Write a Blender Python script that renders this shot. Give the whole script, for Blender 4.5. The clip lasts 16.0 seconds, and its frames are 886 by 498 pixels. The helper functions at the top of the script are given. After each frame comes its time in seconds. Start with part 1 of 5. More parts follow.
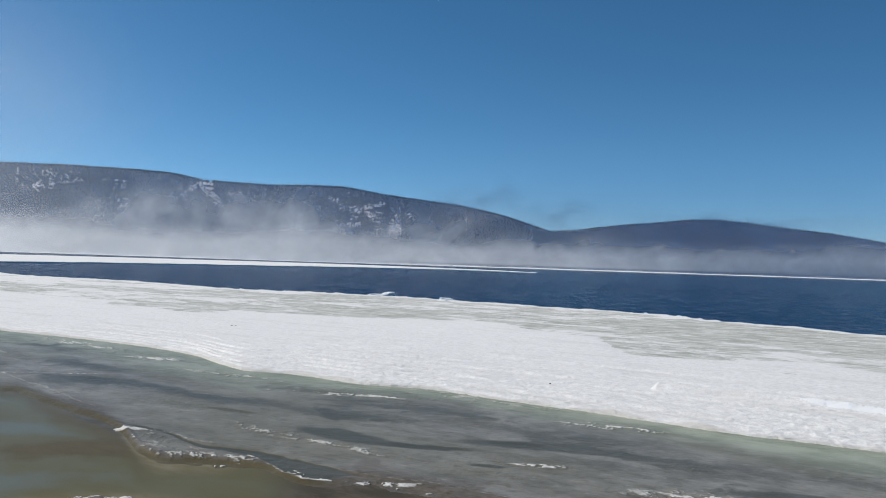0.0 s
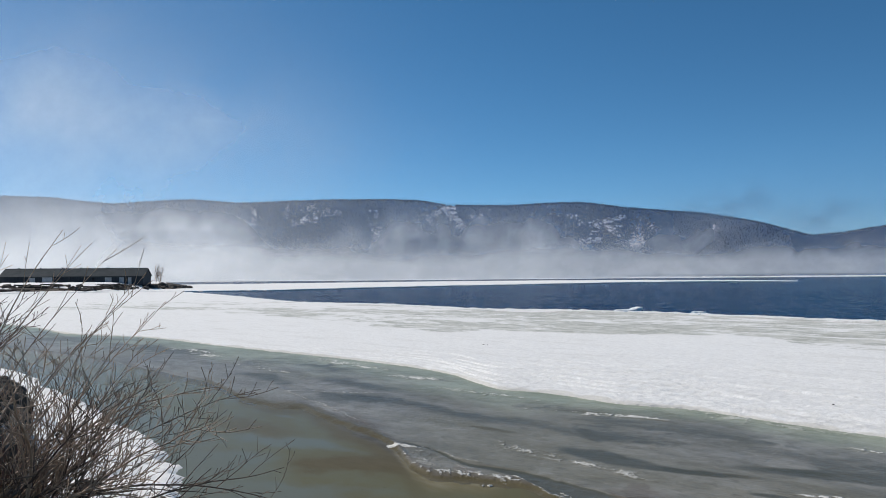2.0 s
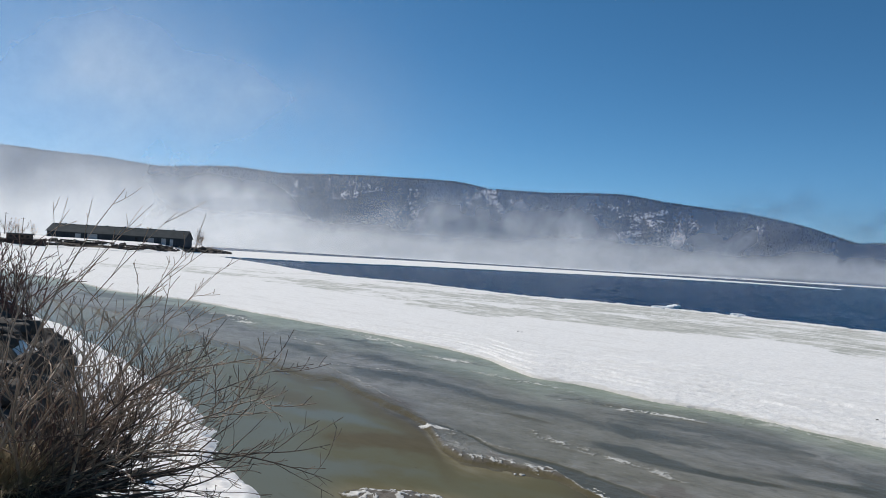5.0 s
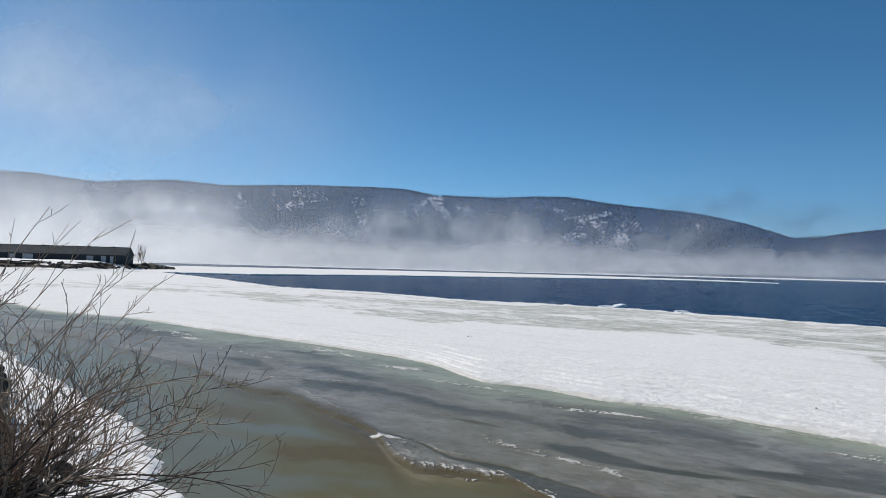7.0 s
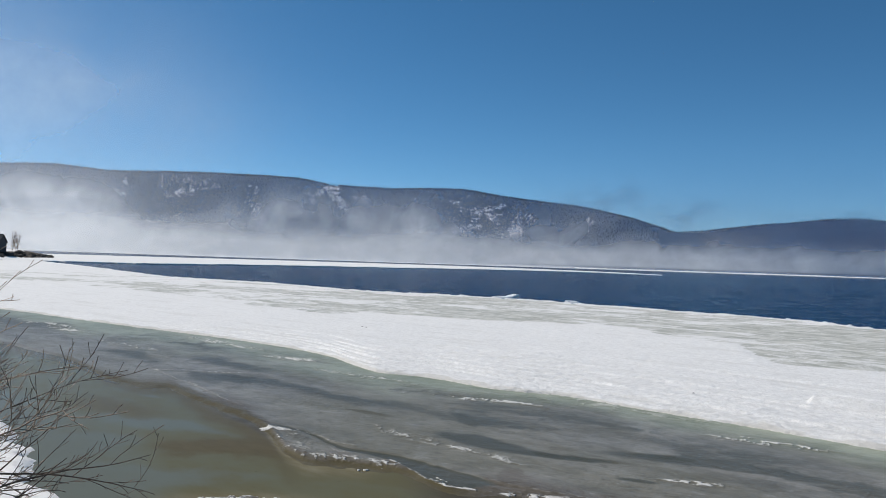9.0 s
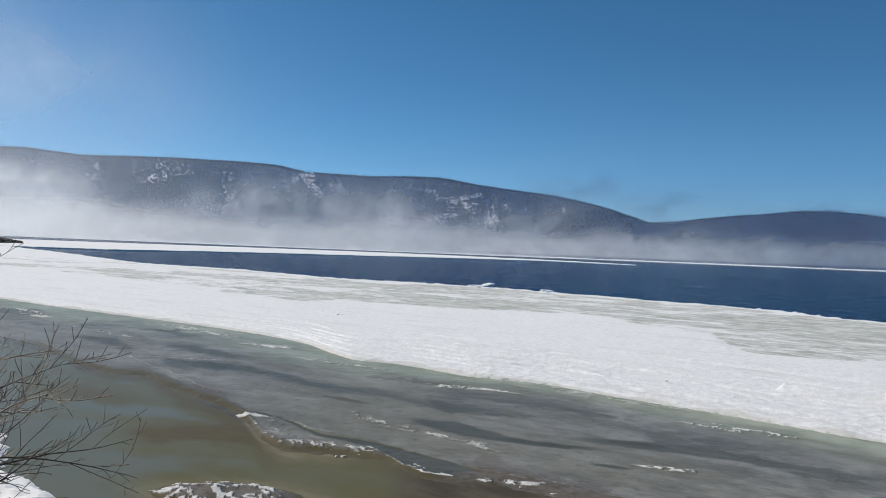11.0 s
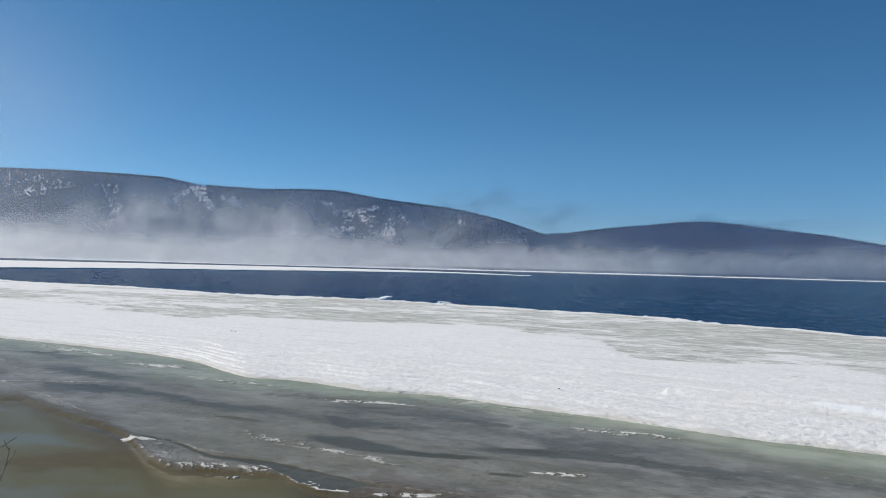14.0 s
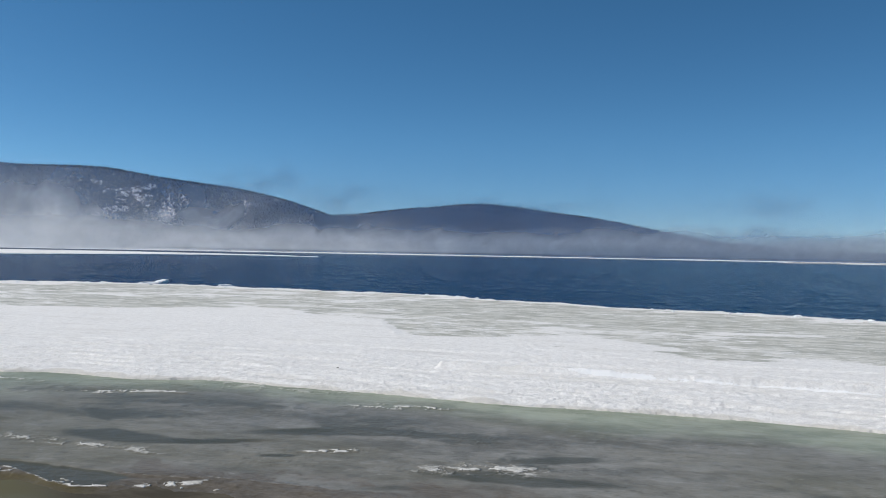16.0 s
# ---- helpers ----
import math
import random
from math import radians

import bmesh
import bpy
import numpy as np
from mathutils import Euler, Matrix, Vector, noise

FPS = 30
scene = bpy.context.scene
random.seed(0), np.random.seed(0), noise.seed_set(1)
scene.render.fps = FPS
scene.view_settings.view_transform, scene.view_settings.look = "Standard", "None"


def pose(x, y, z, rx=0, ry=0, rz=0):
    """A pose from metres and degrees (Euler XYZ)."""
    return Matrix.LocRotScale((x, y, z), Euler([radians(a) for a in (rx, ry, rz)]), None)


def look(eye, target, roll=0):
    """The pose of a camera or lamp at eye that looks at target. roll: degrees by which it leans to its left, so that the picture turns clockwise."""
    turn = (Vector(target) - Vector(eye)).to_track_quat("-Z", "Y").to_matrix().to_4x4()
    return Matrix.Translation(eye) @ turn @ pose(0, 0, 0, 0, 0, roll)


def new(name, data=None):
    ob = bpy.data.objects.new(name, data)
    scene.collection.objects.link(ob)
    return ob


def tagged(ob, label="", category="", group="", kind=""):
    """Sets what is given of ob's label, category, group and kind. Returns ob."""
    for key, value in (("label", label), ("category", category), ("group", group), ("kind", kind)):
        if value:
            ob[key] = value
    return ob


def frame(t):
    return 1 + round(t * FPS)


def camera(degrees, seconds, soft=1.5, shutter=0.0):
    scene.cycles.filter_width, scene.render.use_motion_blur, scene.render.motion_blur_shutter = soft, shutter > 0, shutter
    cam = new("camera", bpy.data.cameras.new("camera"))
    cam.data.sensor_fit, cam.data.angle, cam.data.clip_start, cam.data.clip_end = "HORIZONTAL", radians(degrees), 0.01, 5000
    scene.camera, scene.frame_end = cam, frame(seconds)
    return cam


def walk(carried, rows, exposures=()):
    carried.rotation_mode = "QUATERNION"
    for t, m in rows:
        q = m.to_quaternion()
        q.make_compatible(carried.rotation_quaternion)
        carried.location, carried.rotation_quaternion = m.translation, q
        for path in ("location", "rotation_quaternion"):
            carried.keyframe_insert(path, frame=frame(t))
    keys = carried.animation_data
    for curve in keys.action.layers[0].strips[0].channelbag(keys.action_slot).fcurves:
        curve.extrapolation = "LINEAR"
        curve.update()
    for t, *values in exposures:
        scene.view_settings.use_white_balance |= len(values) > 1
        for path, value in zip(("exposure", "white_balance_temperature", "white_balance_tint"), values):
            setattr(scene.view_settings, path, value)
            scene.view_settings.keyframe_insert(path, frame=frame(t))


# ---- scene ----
cam = camera(58.70, 16.0, soft=0.9)
PATH = [  # seconds, x, y, z, pitch, roll, yaw
    (0.00, 0.426, -0.279, 4.173, 1.128, -1.905, -0.000),
    (0.50, 0.251, -0.287, 4.185, 1.701, -0.822, 2.262),
    (1.00, 0.185, -0.209, 4.179, 1.867, -0.533, 7.308),
    (1.50, 0.190, -0.164, 4.198, 1.982, -0.173, 12.706),
    (2.00, 0.105, -0.084, 4.201, 2.124, 0.468, 17.436),
    (2.50, -0.039, 0.076, 4.186, 1.081, -0.825, 17.471),
    (3.00, -0.118, 0.085, 4.191, 0.418, -2.595, 17.257),
    (3.50, -0.122, 0.084, 4.182, 0.291, -3.667, 17.241),
    (4.00, -0.175, 0.083, 4.199, 0.266, -4.713, 17.570),
    (4.20, -0.165, 0.020, 4.208, 0.382, -4.574, 17.995),
    (4.72, -0.161, 0.025, 4.208, 0.632, -3.961, 19.248),
    (5.25, -0.151, 0.037, 4.209, 0.918, -2.928, 20.815),
    (5.78, -0.141, 0.048, 4.210, 1.163, -1.983, 21.610),
    (6.30, -0.137, 0.053, 4.211, 1.295, -1.627, 20.605),
    (6.50, -0.086, 0.026, 4.220, 1.326, -1.674, 19.380),
    (7.00, -0.102, 0.082, 4.215, 1.435, -1.544, 16.276),
    (7.50, -0.075, 0.055, 4.213, 1.492, -1.520, 14.277),
    (8.00, -0.054, 0.084, 4.194, 1.590, -1.494, 12.505),
    (8.50, -0.066, 0.112, 4.199, 1.296, -1.580, 10.185),
    (9.00, -0.056, 0.153, 4.191, 0.983, -1.920, 8.756),
    (9.20, -0.037, 0.105, 4.193, 0.779, -1.970, 8.185),
    (9.72, -0.050, 0.103, 4.189, 0.476, -2.078, 7.192),
    (10.25, -0.078, 0.099, 4.181, 0.296, -2.199, 6.535),
    (10.78, -0.107, 0.094, 4.172, 0.221, -2.288, 6.635),
    (11.30, -0.119, 0.092, 4.169, 0.227, -2.307, 7.852),
    (11.50, -0.096, 0.050, 4.167, 0.248, -2.291, 8.896),
    (12.00, -0.120, -0.035, 4.200, 0.874, -2.274, 14.197),
    (12.50, -0.093, -0.010, 4.211, 1.216, -2.109, 14.735),
    (13.00, -0.058, 0.030, 4.199, 1.378, -1.903, 10.614),
    (13.50, -0.051, 0.034, 4.206, 1.532, -1.706, 4.610),
    (14.00, -0.039, 0.061, 4.187, 1.395, -1.600, -0.450),
    (14.50, 0.008, 0.020, 4.177, 0.703, -1.478, -7.253),
    (15.00, 0.111, -0.061, 4.153, 0.155, -1.306, -11.582),
    (15.50, 0.246, -0.085, 4.179, 0.111, -0.948, -13.736),
    (16.00, 0.288, -0.091, 4.160, 0.379, -1.123, -15.778),
]
walk(cam, [(t, pose(x, y, z, 90 + p, r, w)) for t, x, y, z, p, r, w in PATH])

# ---- light ----
SUN_AZ, SUN_EL = 72.0, 45.0      # degrees to the left of the y axis, and above the horizon
world = bpy.data.worlds.new("sky")
scene.world = world
world.use_nodes = True
wn = world.node_tree
wn.nodes.clear()
sky = wn.nodes.new("ShaderNodeTexSky")
sky.sky_type = "NISHITA"
sky.sun_disc = False
sky.sun_elevation = radians(SUN_EL)
sky.sun_rotation = radians(-SUN_AZ)
sky.altitude = 4000
sky.air_density, sky.dust_density, sky.ozone_density = 0.9, 0.0, 3.0
bg = wn.nodes.new("ShaderNodeBackground")
bg.inputs["Strength"].default_value = 0.099
wout = wn.nodes.new("ShaderNodeOutputWorld")
clear = wn.nodes.new("ShaderNodeHueSaturation")      # the deep blue of dry spring air
clear.inputs["Saturation"].default_value = 1.20
clear.inputs["Hue"].default_value = 0.4895
wn.links.new(sky.outputs[0], clear.inputs["Color"])
wn.links.new(clear.outputs[0], bg.inputs["Color"])
wn.links.new(bg.outputs[0], wout.inputs["Surface"])
sun = new("sun", bpy.data.lights.new("sun", "SUN"))
sun.data.energy, sun.data.angle, sun.data.color = 3.72, radians(0.53), (1.0, 0.96, 0.9)
sa, se = radians(SUN_AZ), radians(SUN_EL)
sun.matrix_world = look((0, 0, 60), Vector((0, 0, 60)) - Vector((-math.sin(sa) * math.cos(se), math.cos(sa) * math.cos(se), math.sin(se))))
scene.view_settings.exposure = 0.0


# ---- small tools ----
def curve(table):
    """A smooth function through (place, value) pairs."""
    xs = np.array([a for a, _ in table], float)
    ys = np.array([b for _, b in table], float)
    order = np.argsort(xs)
    xs, ys = xs[order], ys[order]
    slope = np.gradient(ys, xs)

    def value(x):
        x = np.clip(np.asarray(x, float), xs[0], xs[-1])
        k = np.clip(np.searchsorted(xs, x) - 1, 0, len(xs) - 2)
        h = xs[k + 1] - xs[k]
        s = (x - xs[k]) / h
        lin = ys[k] + (ys[k + 1] - ys[k]) * s
        cub = (ys[k] * (1 + 2 * s) * (1 - s) ** 2 + slope[k] * h * s * (1 - s) ** 2
               + ys[k + 1] * s * s * (3 - 2 * s) + slope[k + 1] * h * s * s * (s - 1))
        return 0.5 * lin + 0.5 * cub
    return value


def lattice(ix, iy, seed):
    n = (ix.astype(np.int64) * 374761393 + iy.astype(np.int64) * 668265263 + seed * 982451653) & 0x7FFFFFFF
    n = ((n ^ (n >> 13)) * 1274126177) & 0x7FFFFFFF
    return ((n ^ (n >> 16)) & 0xFFFF) / 65535.0


def grain(x, y, seed=0):
    """Value noise, 0 to 1."""
    x, y = np.asarray(x, float), np.asarray(y, float)
    fx, fy = np.floor(x), np.floor(y)
    u, v = x - fx, y - fy
    u, v = u * u * (3 - 2 * u), v * v * (3 - 2 * v)
    a, b = lattice(fx, fy, seed), lattice(fx + 1, fy, seed)
    c, d = lattice(fx, fy + 1, seed), lattice(fx + 1, fy + 1, seed)
    return (a * (1 - u) + b * u) * (1 - v) + (c * (1 - u) + d * u) * v


def fbm(x, y, seed=0, octaves=4, gain=0.5):
    """Noise of several scales, 0 to 1."""
    total, amp, norm = 0.0, 1.0, 0.0
    for k in range(octaves):
        total = total + amp * grain(x * 2 ** k + 17.3 * k, y * 2 ** k - 9.1 * k, seed + 31 * k)
        norm += amp
        amp *= gain
    return total / norm


def smooth(a, b, x):
    s = np.clip((np.asarray(x, float) - a) / (b - a), 0, 1)
    return s * s * (3 - 2 * s)


def xy(az, r):
    """Plan place from a bearing in degrees (to the left of the y axis) and a range in metres."""
    a = np.radians(az)
    return -np.sin(a) * r, np.cos(a) * r


def mesh_of(name, verts, faces, material, flat=False):
    me = bpy.data.meshes.new(name)
    me.from_pydata([tuple(v) for v in verts], [], faces)
    me.polygons.foreach_set("use_smooth", np.full(len(me.polygons), not flat))
    if material:
        me.materials.append(material)
    me.update()
    return me


def quads(rows, cols, offset=0):
    k = np.arange((rows - 1) * cols).reshape(rows - 1, cols)[:, :-1].ravel() + offset
    return np.stack([k, k + 1, k + cols + 1, k + cols], 1).tolist()


def grid_object(name, X, Y, Z, material, masks=None, flat=False):
    """A sheet over a lattice of places; masks: name -> values per place."""
    rows, cols = X.shape
    me = mesh_of(name, np.stack([X.ravel(), Y.ravel(), Z.ravel()], 1).tolist(), quads(rows, cols), material, flat)
    for key, val in (masks or {}).items():
        at = me.attributes.new(key, "FLOAT", "POINT")
        at.data.foreach_set("value", np.ascontiguousarray(val, dtype=np.float32).ravel())
    return new(name, me)


def part(name, bm, material, parent, label=""):
    me = bpy.data.meshes.new(name)
    bm.to_mesh(me)
    bm.free()
    me.materials.append(material)
    ob = new(name, me)
    ob.parent = parent
    if label:
        tagged(ob, label)
    return ob


def box(bm, lo, hi):
    """An axis-aligned block into bm."""
    vs = [bm.verts.new((x, y, z)) for x in (lo[0], hi[0]) for y in (lo[1], hi[1]) for z in (lo[2], hi[2])]
    for f in ((0, 1, 3, 2), (4, 6, 7, 5), (0, 4, 5, 1), (2, 3, 7, 6), (0, 2, 6, 4), (1, 5, 7, 3)):
        bm.faces.new([vs[i] for i in f])
    return vs


# ---- materials ----
class Nodes:
    """A short way to write a node material."""

    def __init__(self, name):
        self.m = bpy.data.materials.new(name)
        self.m.use_nodes = True
        self.t = self.m.node_tree
        self.t.nodes.clear()
        self.out = self.t.nodes.new("ShaderNodeOutputMaterial")
        self.pos = self.t.nodes.new("ShaderNodeNewGeometry").outputs["Position"]

    def link(self, a, b):
        if isinstance(a, (int, float)):
            b.default_value = a
        elif isinstance(a, tuple):
            b.default_value = a if b.type == "VECTOR" else (*a[:3], 1)
        else:
            self.t.links.new(a, b)

    def noise(self, scale, detail=4, rough=0.55, stretch=None, turn=0.0, vec=None):
        v = vec or self.pos
        if stretch:
            mp = self.t.nodes.new("ShaderNodeMapping")
            mp.inputs["Rotation"].default_value = (0, 0, radians(turn))
            mp.inputs["Scale"].default_value = stretch
            rot = self.t.nodes.new("ShaderNodeVectorRotate")
            rot.rotation_type = "Z_AXIS"
            rot.inputs["Angle"].default_value = radians(turn)
            self.t.links.new(v, rot.inputs["Vector"])
            mp.inputs["Rotation"].default_value = (0, 0, 0)
            self.t.links.new(rot.outputs[0], mp.inputs["Vector"])
            v = mp.outputs[0]
        n = self.t.nodes.new("ShaderNodeTexNoise")
        n.inputs["Scale"].default_value = scale
        n.inputs["Detail"].default_value = detail
        n.inputs["Roughness"].default_value = rough
        self.t.links.new(v, n.inputs["Vector"])
        return n.outputs["Fac"]

    def attr(self, name):
        n = self.t.nodes.new("ShaderNodeAttribute")
        n.attribute_name = name
        return n.outputs["Fac"]

    def math(self, op, a, b=0.0, clamp=False):
        n = self.t.nodes.new("ShaderNodeMath")
        n.operation, n.use_clamp = op, clamp
        self.link(a, n.inputs[0])
        self.link(b, n.inputs[1])
        return n.outputs[0]

    def step(self, v, a, b):
        n = self.t.nodes.new("ShaderNodeMapRange")
        n.interpolation_type = "SMOOTHSTEP"
        n.inputs["From Min"].default_value, n.inputs["From Max"].default_value = a, b
        self.link(v, n.inputs["Value"])
        return n.outputs["Result"]

    def mix(self, fac, a, b):
        n = self.t.nodes.new("ShaderNodeMix")
        n.data_type = "RGBA"
        self.link(fac, n.inputs["Factor"])
        self.link(a, n.inputs["A"] if False else n.inputs[6])
        self.link(b, n.inputs[7])
        return n.outputs[2]

    def bump(self, height, strength=0.5, distance=0.05, below=None):
        n = self.t.nodes.new("ShaderNodeBump")
        n.inputs["Strength"].default_value = strength
        n.inputs["Distance"].default_value = distance
        self.link(height, n.inputs["Height"])
        if below is not None:
            self.t.links.new(below, n.inputs["Normal"])
        return n.outputs[0]

    def surface(self, color, rough=0.8, normal=None, spec=0.5, metal=0.0, ior=1.45, **more):
        p = self.t.nodes.new("ShaderNodeBsdfPrincipled")
        self.link(color, p.inputs["Base Color"])
        self.link(rough, p.inputs["Roughness"])
        self.link(spec, p.inputs["Specular IOR Level"])
        p.inputs["Metallic"].default_value = metal
        p.inputs["IOR"].default_value = ior
        for key, v in more.items():
            self.link(v, p.inputs[key.replace("_", " ")])
        if normal is not None:
            self.t.links.new(normal, p.inputs["Normal"])
        self.t.links.new(p.outputs[0], self.out.inputs["Surface"])
        return self.m


def simple(name, dark, light, scale, rough=0.8, bump=0.3, distance=0.02, stretch=None, spec=0.5):
    n = Nodes(name)
    a = n.noise(scale, 5, 0.6, stretch)
    b = n.noise(scale * 0.13, 3)
    v = n.math("ADD", n.math("MULTIPLY", a, 0.6), n.math("MULTIPLY", b, 0.4))
    return n.surface(n.mix(n.step(v, 0.3, 0.7), dark, light), rough, n.bump(a, bump, distance), spec)


def make_water():
    n = Nodes("open_water")
    ripple = n.noise(2.2, 4, 0.65, (0.55, 1.0, 1.0), 10)
    chop = n.noise(0.55, 4, 0.62, (0.8, 1.0, 1.0), 8)
    swell = n.noise(0.16, 4, 0.60, (0.45, 1.2, 1.0), 12)
    relief = n.math("ADD", n.math("ADD", n.math("MULTIPLY", ripple, 0.5), n.math("MULTIPLY", chop, 2.2)), n.math("MULTIPLY", swell, 2.0))
    patch = n.noise(0.012, 3, 0.5, (0.4, 1.0, 1.0))
    col = n.mix(n.step(patch, 0.35, 0.65), (0.0022, 0.017, 0.056), (0.0030, 0.022, 0.070))
    return n.surface(col, 0.15, n.bump(relief, 1.0, 0.30), 0.14, ior=1.14)


def make_ice_top():
    """Snow-covered river ice: attribute bare is 1 where the snow has gone, low where shade greys it."""
    n = Nodes("snow_on_ice")
    bare = n.attr("bare")
    streak = n.noise(0.24, 9, 0.78, (0.6, 1.1, 1.0), 32)
    fine = n.noise(5.5, 7, 0.76, (0.85, 1.0, 1.0), 32)
    grit = n.noise(18.0, 5, 0.75)
    mid = n.noise(0.6, 7, 0.72, (0.6, 1.2, 1.0), 32)
    dirt = n.noise(0.4, 7, 0.7, (0.35, 1.5, 1.0), 32)
    crust = n.noise(1.3, 7, 0.74, (0.50, 1.4, 1.0), 31)
    snow = n.mix(n.step(n.math("ADD", n.math("MULTIPLY", fine, 0.6), n.math("MULTIPLY", grit, 0.4)), 0.36, 0.62), (0.73, 0.71, 0.68), (0.95, 0.93, 0.895))
    snow = n.mix(n.math("MULTIPLY", n.step(dirt, 0.5, 0.7), 0.5), snow, (0.70, 0.675, 0.63))
    fringe = n.step(n.math("ADD", n.attr("fringe"), n.math("MULTIPLY", n.math("SUBTRACT", fine, 0.5), 1.2)), 0.4, 0.9)
    snow = n.mix(n.math("MULTIPLY", fringe, 0.45), snow, (0.56, 0.52, 0.44))
    # sunlit crest of the track, painted as a whiter stripe
    snow = n.mix(n.step(n.math("ADD", n.attr("lit_crest"), n.math("MULTIPLY", n.math("SUBTRACT", grit, 0.5), 1.2)), 0.35, 0.7), snow, (0.99, 0.985, 0.97))
    ice = n.mix(n.step(mid, 0.38, 0.62), (0.42, 0.415, 0.355), (0.68, 0.66, 0.595))
    ice = n.mix(n.math("MULTIPLY", n.step(fine, 0.5, 0.72), 0.5), ice, (0.70, 0.685, 0.65))
    ice = n.mix(n.math("MULTIPLY", n.step(crust, 0.545, 0.59), 0.8), ice, (0.86, 0.84, 0.80))
    m = n.math("ADD", bare, n.math("MULTIPLY", n.math("SUBTRACT", streak, 0.5), 2.2))
    fac = n.step(m, 0.40, 0.58)
    rough = n.math("SUBTRACT", 0.85, n.math("MULTIPLY", fac, 0.25))
    relief = n.math("ADD", n.math("ADD", fine, n.math("MULTIPLY", crust, 0.8)), n.math("MULTIPLY", grit, 0.5))
    return n.surface(n.mix(fac, snow, ice), rough, n.bump(relief, 0.8, 0.06), 0.2)


def make_near_ice():
    """Wet grey-green shore ice, with slush, darker wet places, silt and thin frost."""
    n = Nodes("wet_shore_ice")
    edge, wet, frost, silt = n.attr("edge"), n.attr("wet"), n.attr("frost"), n.attr("silt")
    flow = n.noise(0.45, 6, 0.64, (0.55, 1.0, 1.0), 31)
    silk = n.noise(1.3, 8, 0.70, (0.6, 1.0, 1.0), 30)
    big = n.noise(0.15, 3, 0.5, (0.6, 1.2, 1.0), 33)
    fine = n.noise(9.0, 5, 0.7, (0.6, 1.2, 1.0), 30)
    tone = n.math("ADD", n.math("MULTIPLY", flow, 0.45), n.math("MULTIPLY", silk, 0.55))
    grey = n.mix(n.step(tone, 0.36, 0.64), (0.132, 0.127, 0.108), (0.290, 0.280, 0.252))
    grey = n.mix(n.math("MULTIPLY", n.step(big, 0.42, 0.62), 0.55), grey, (0.165, 0.152, 0.102))
    grit = n.noise(3.4, 7, 0.74, (0.7, 1.0, 1.0), 30)
    grey = n.mix(n.math("MULTIPLY", n.step(grit, 0.50, 0.34), 0.5), grey, (0.085, 0.080, 0.066))
    grey = n.mix(n.math("MULTIPLY", n.step(grit, 0.56, 0.68), 0.5), grey, (0.36, 0.35, 0.32))
    grey = n.mix(n.math("MULTIPLY", n.step(silk, 0.57, 0.74), 0.35), grey, (0.35, 0.345, 0.33))
    green = n.mix(n.step(tone, 0.38, 0.62), (0.220, 0.250, 0.182), (0.365, 0.388, 0.305))
    green = n.mix(n.math("MULTIPLY", n.step(grit, 0.56, 0.70), 0.35), green, (0.47, 0.48, 0.43))
    col = n.mix(edge, grey, green)
    col = n.mix(n.math("MULTIPLY", n.step(n.math("ADD", n.attr("olive"), n.math("MULTIPLY", n.math("SUBTRACT", silk, 0.5), 0.9)), 0.25, 0.8), 0.8), col, (0.100, 0.086, 0.046))
    w = n.step(n.math("ADD", wet, n.math("MULTIPLY", n.math("SUBTRACT", tone, 0.5), 2.2)), 0.25, 0.85)
    col = n.mix(n.math("MULTIPLY", w, 0.74), col, (0.058, 0.062, 0.049))
    b = n.step(n.math("ADD", silt, n.math("MULTIPLY", n.math("SUBTRACT", silk, 0.5), 1.1)), 0.3, 0.8)
    col = n.mix(n.math("MULTIPLY", b, 0.85), col, n.mix(n.step(n.math("ADD", n.math("MULTIPLY", fine, 0.4), n.math("MULTIPLY", tone, 0.6)), 0.38, 0.62), (0.080, 0.064, 0.044), (0.185, 0.162, 0.135)))
    col = n.mix(n.math("MULTIPLY", n.step(n.math("ADD", n.attr("soak"), n.math("MULTIPLY", n.math("SUBTRACT", silk, 0.5), 1.0)), 0.15, 0.95), 0.92), col, n.mix(n.step(tone, 0.35, 0.65), (0.092, 0.074, 0.034), (0.128, 0.108, 0.060)))
    lace = n.noise(13.0, 5, 0.7, (0.5, 1.3, 1.0), 32)
    f = n.step(n.math("ADD", frost, n.math("MULTIPLY", n.math("SUBTRACT", lace, 0.5), 0.9)), 0.30, 0.72)
    col = n.mix(n.math("MULTIPLY", f, 0.92), col, n.mix(n.step(fine, 0.3, 0.7), (0.50, 0.49, 0.45), (0.80, 0.78, 0.74)))
    rough = n.math("ADD", 0.30, n.math("MULTIPLY", f, 0.45))
    relief = n.math("ADD", n.math("ADD", silk, n.math("MULTIPLY", fine, 0.2)), n.math("MULTIPLY", f, 0.9))
    return n.surface(col, rough, n.bump(relief, 0.5, 0.05), 0.2, ior=1.17)


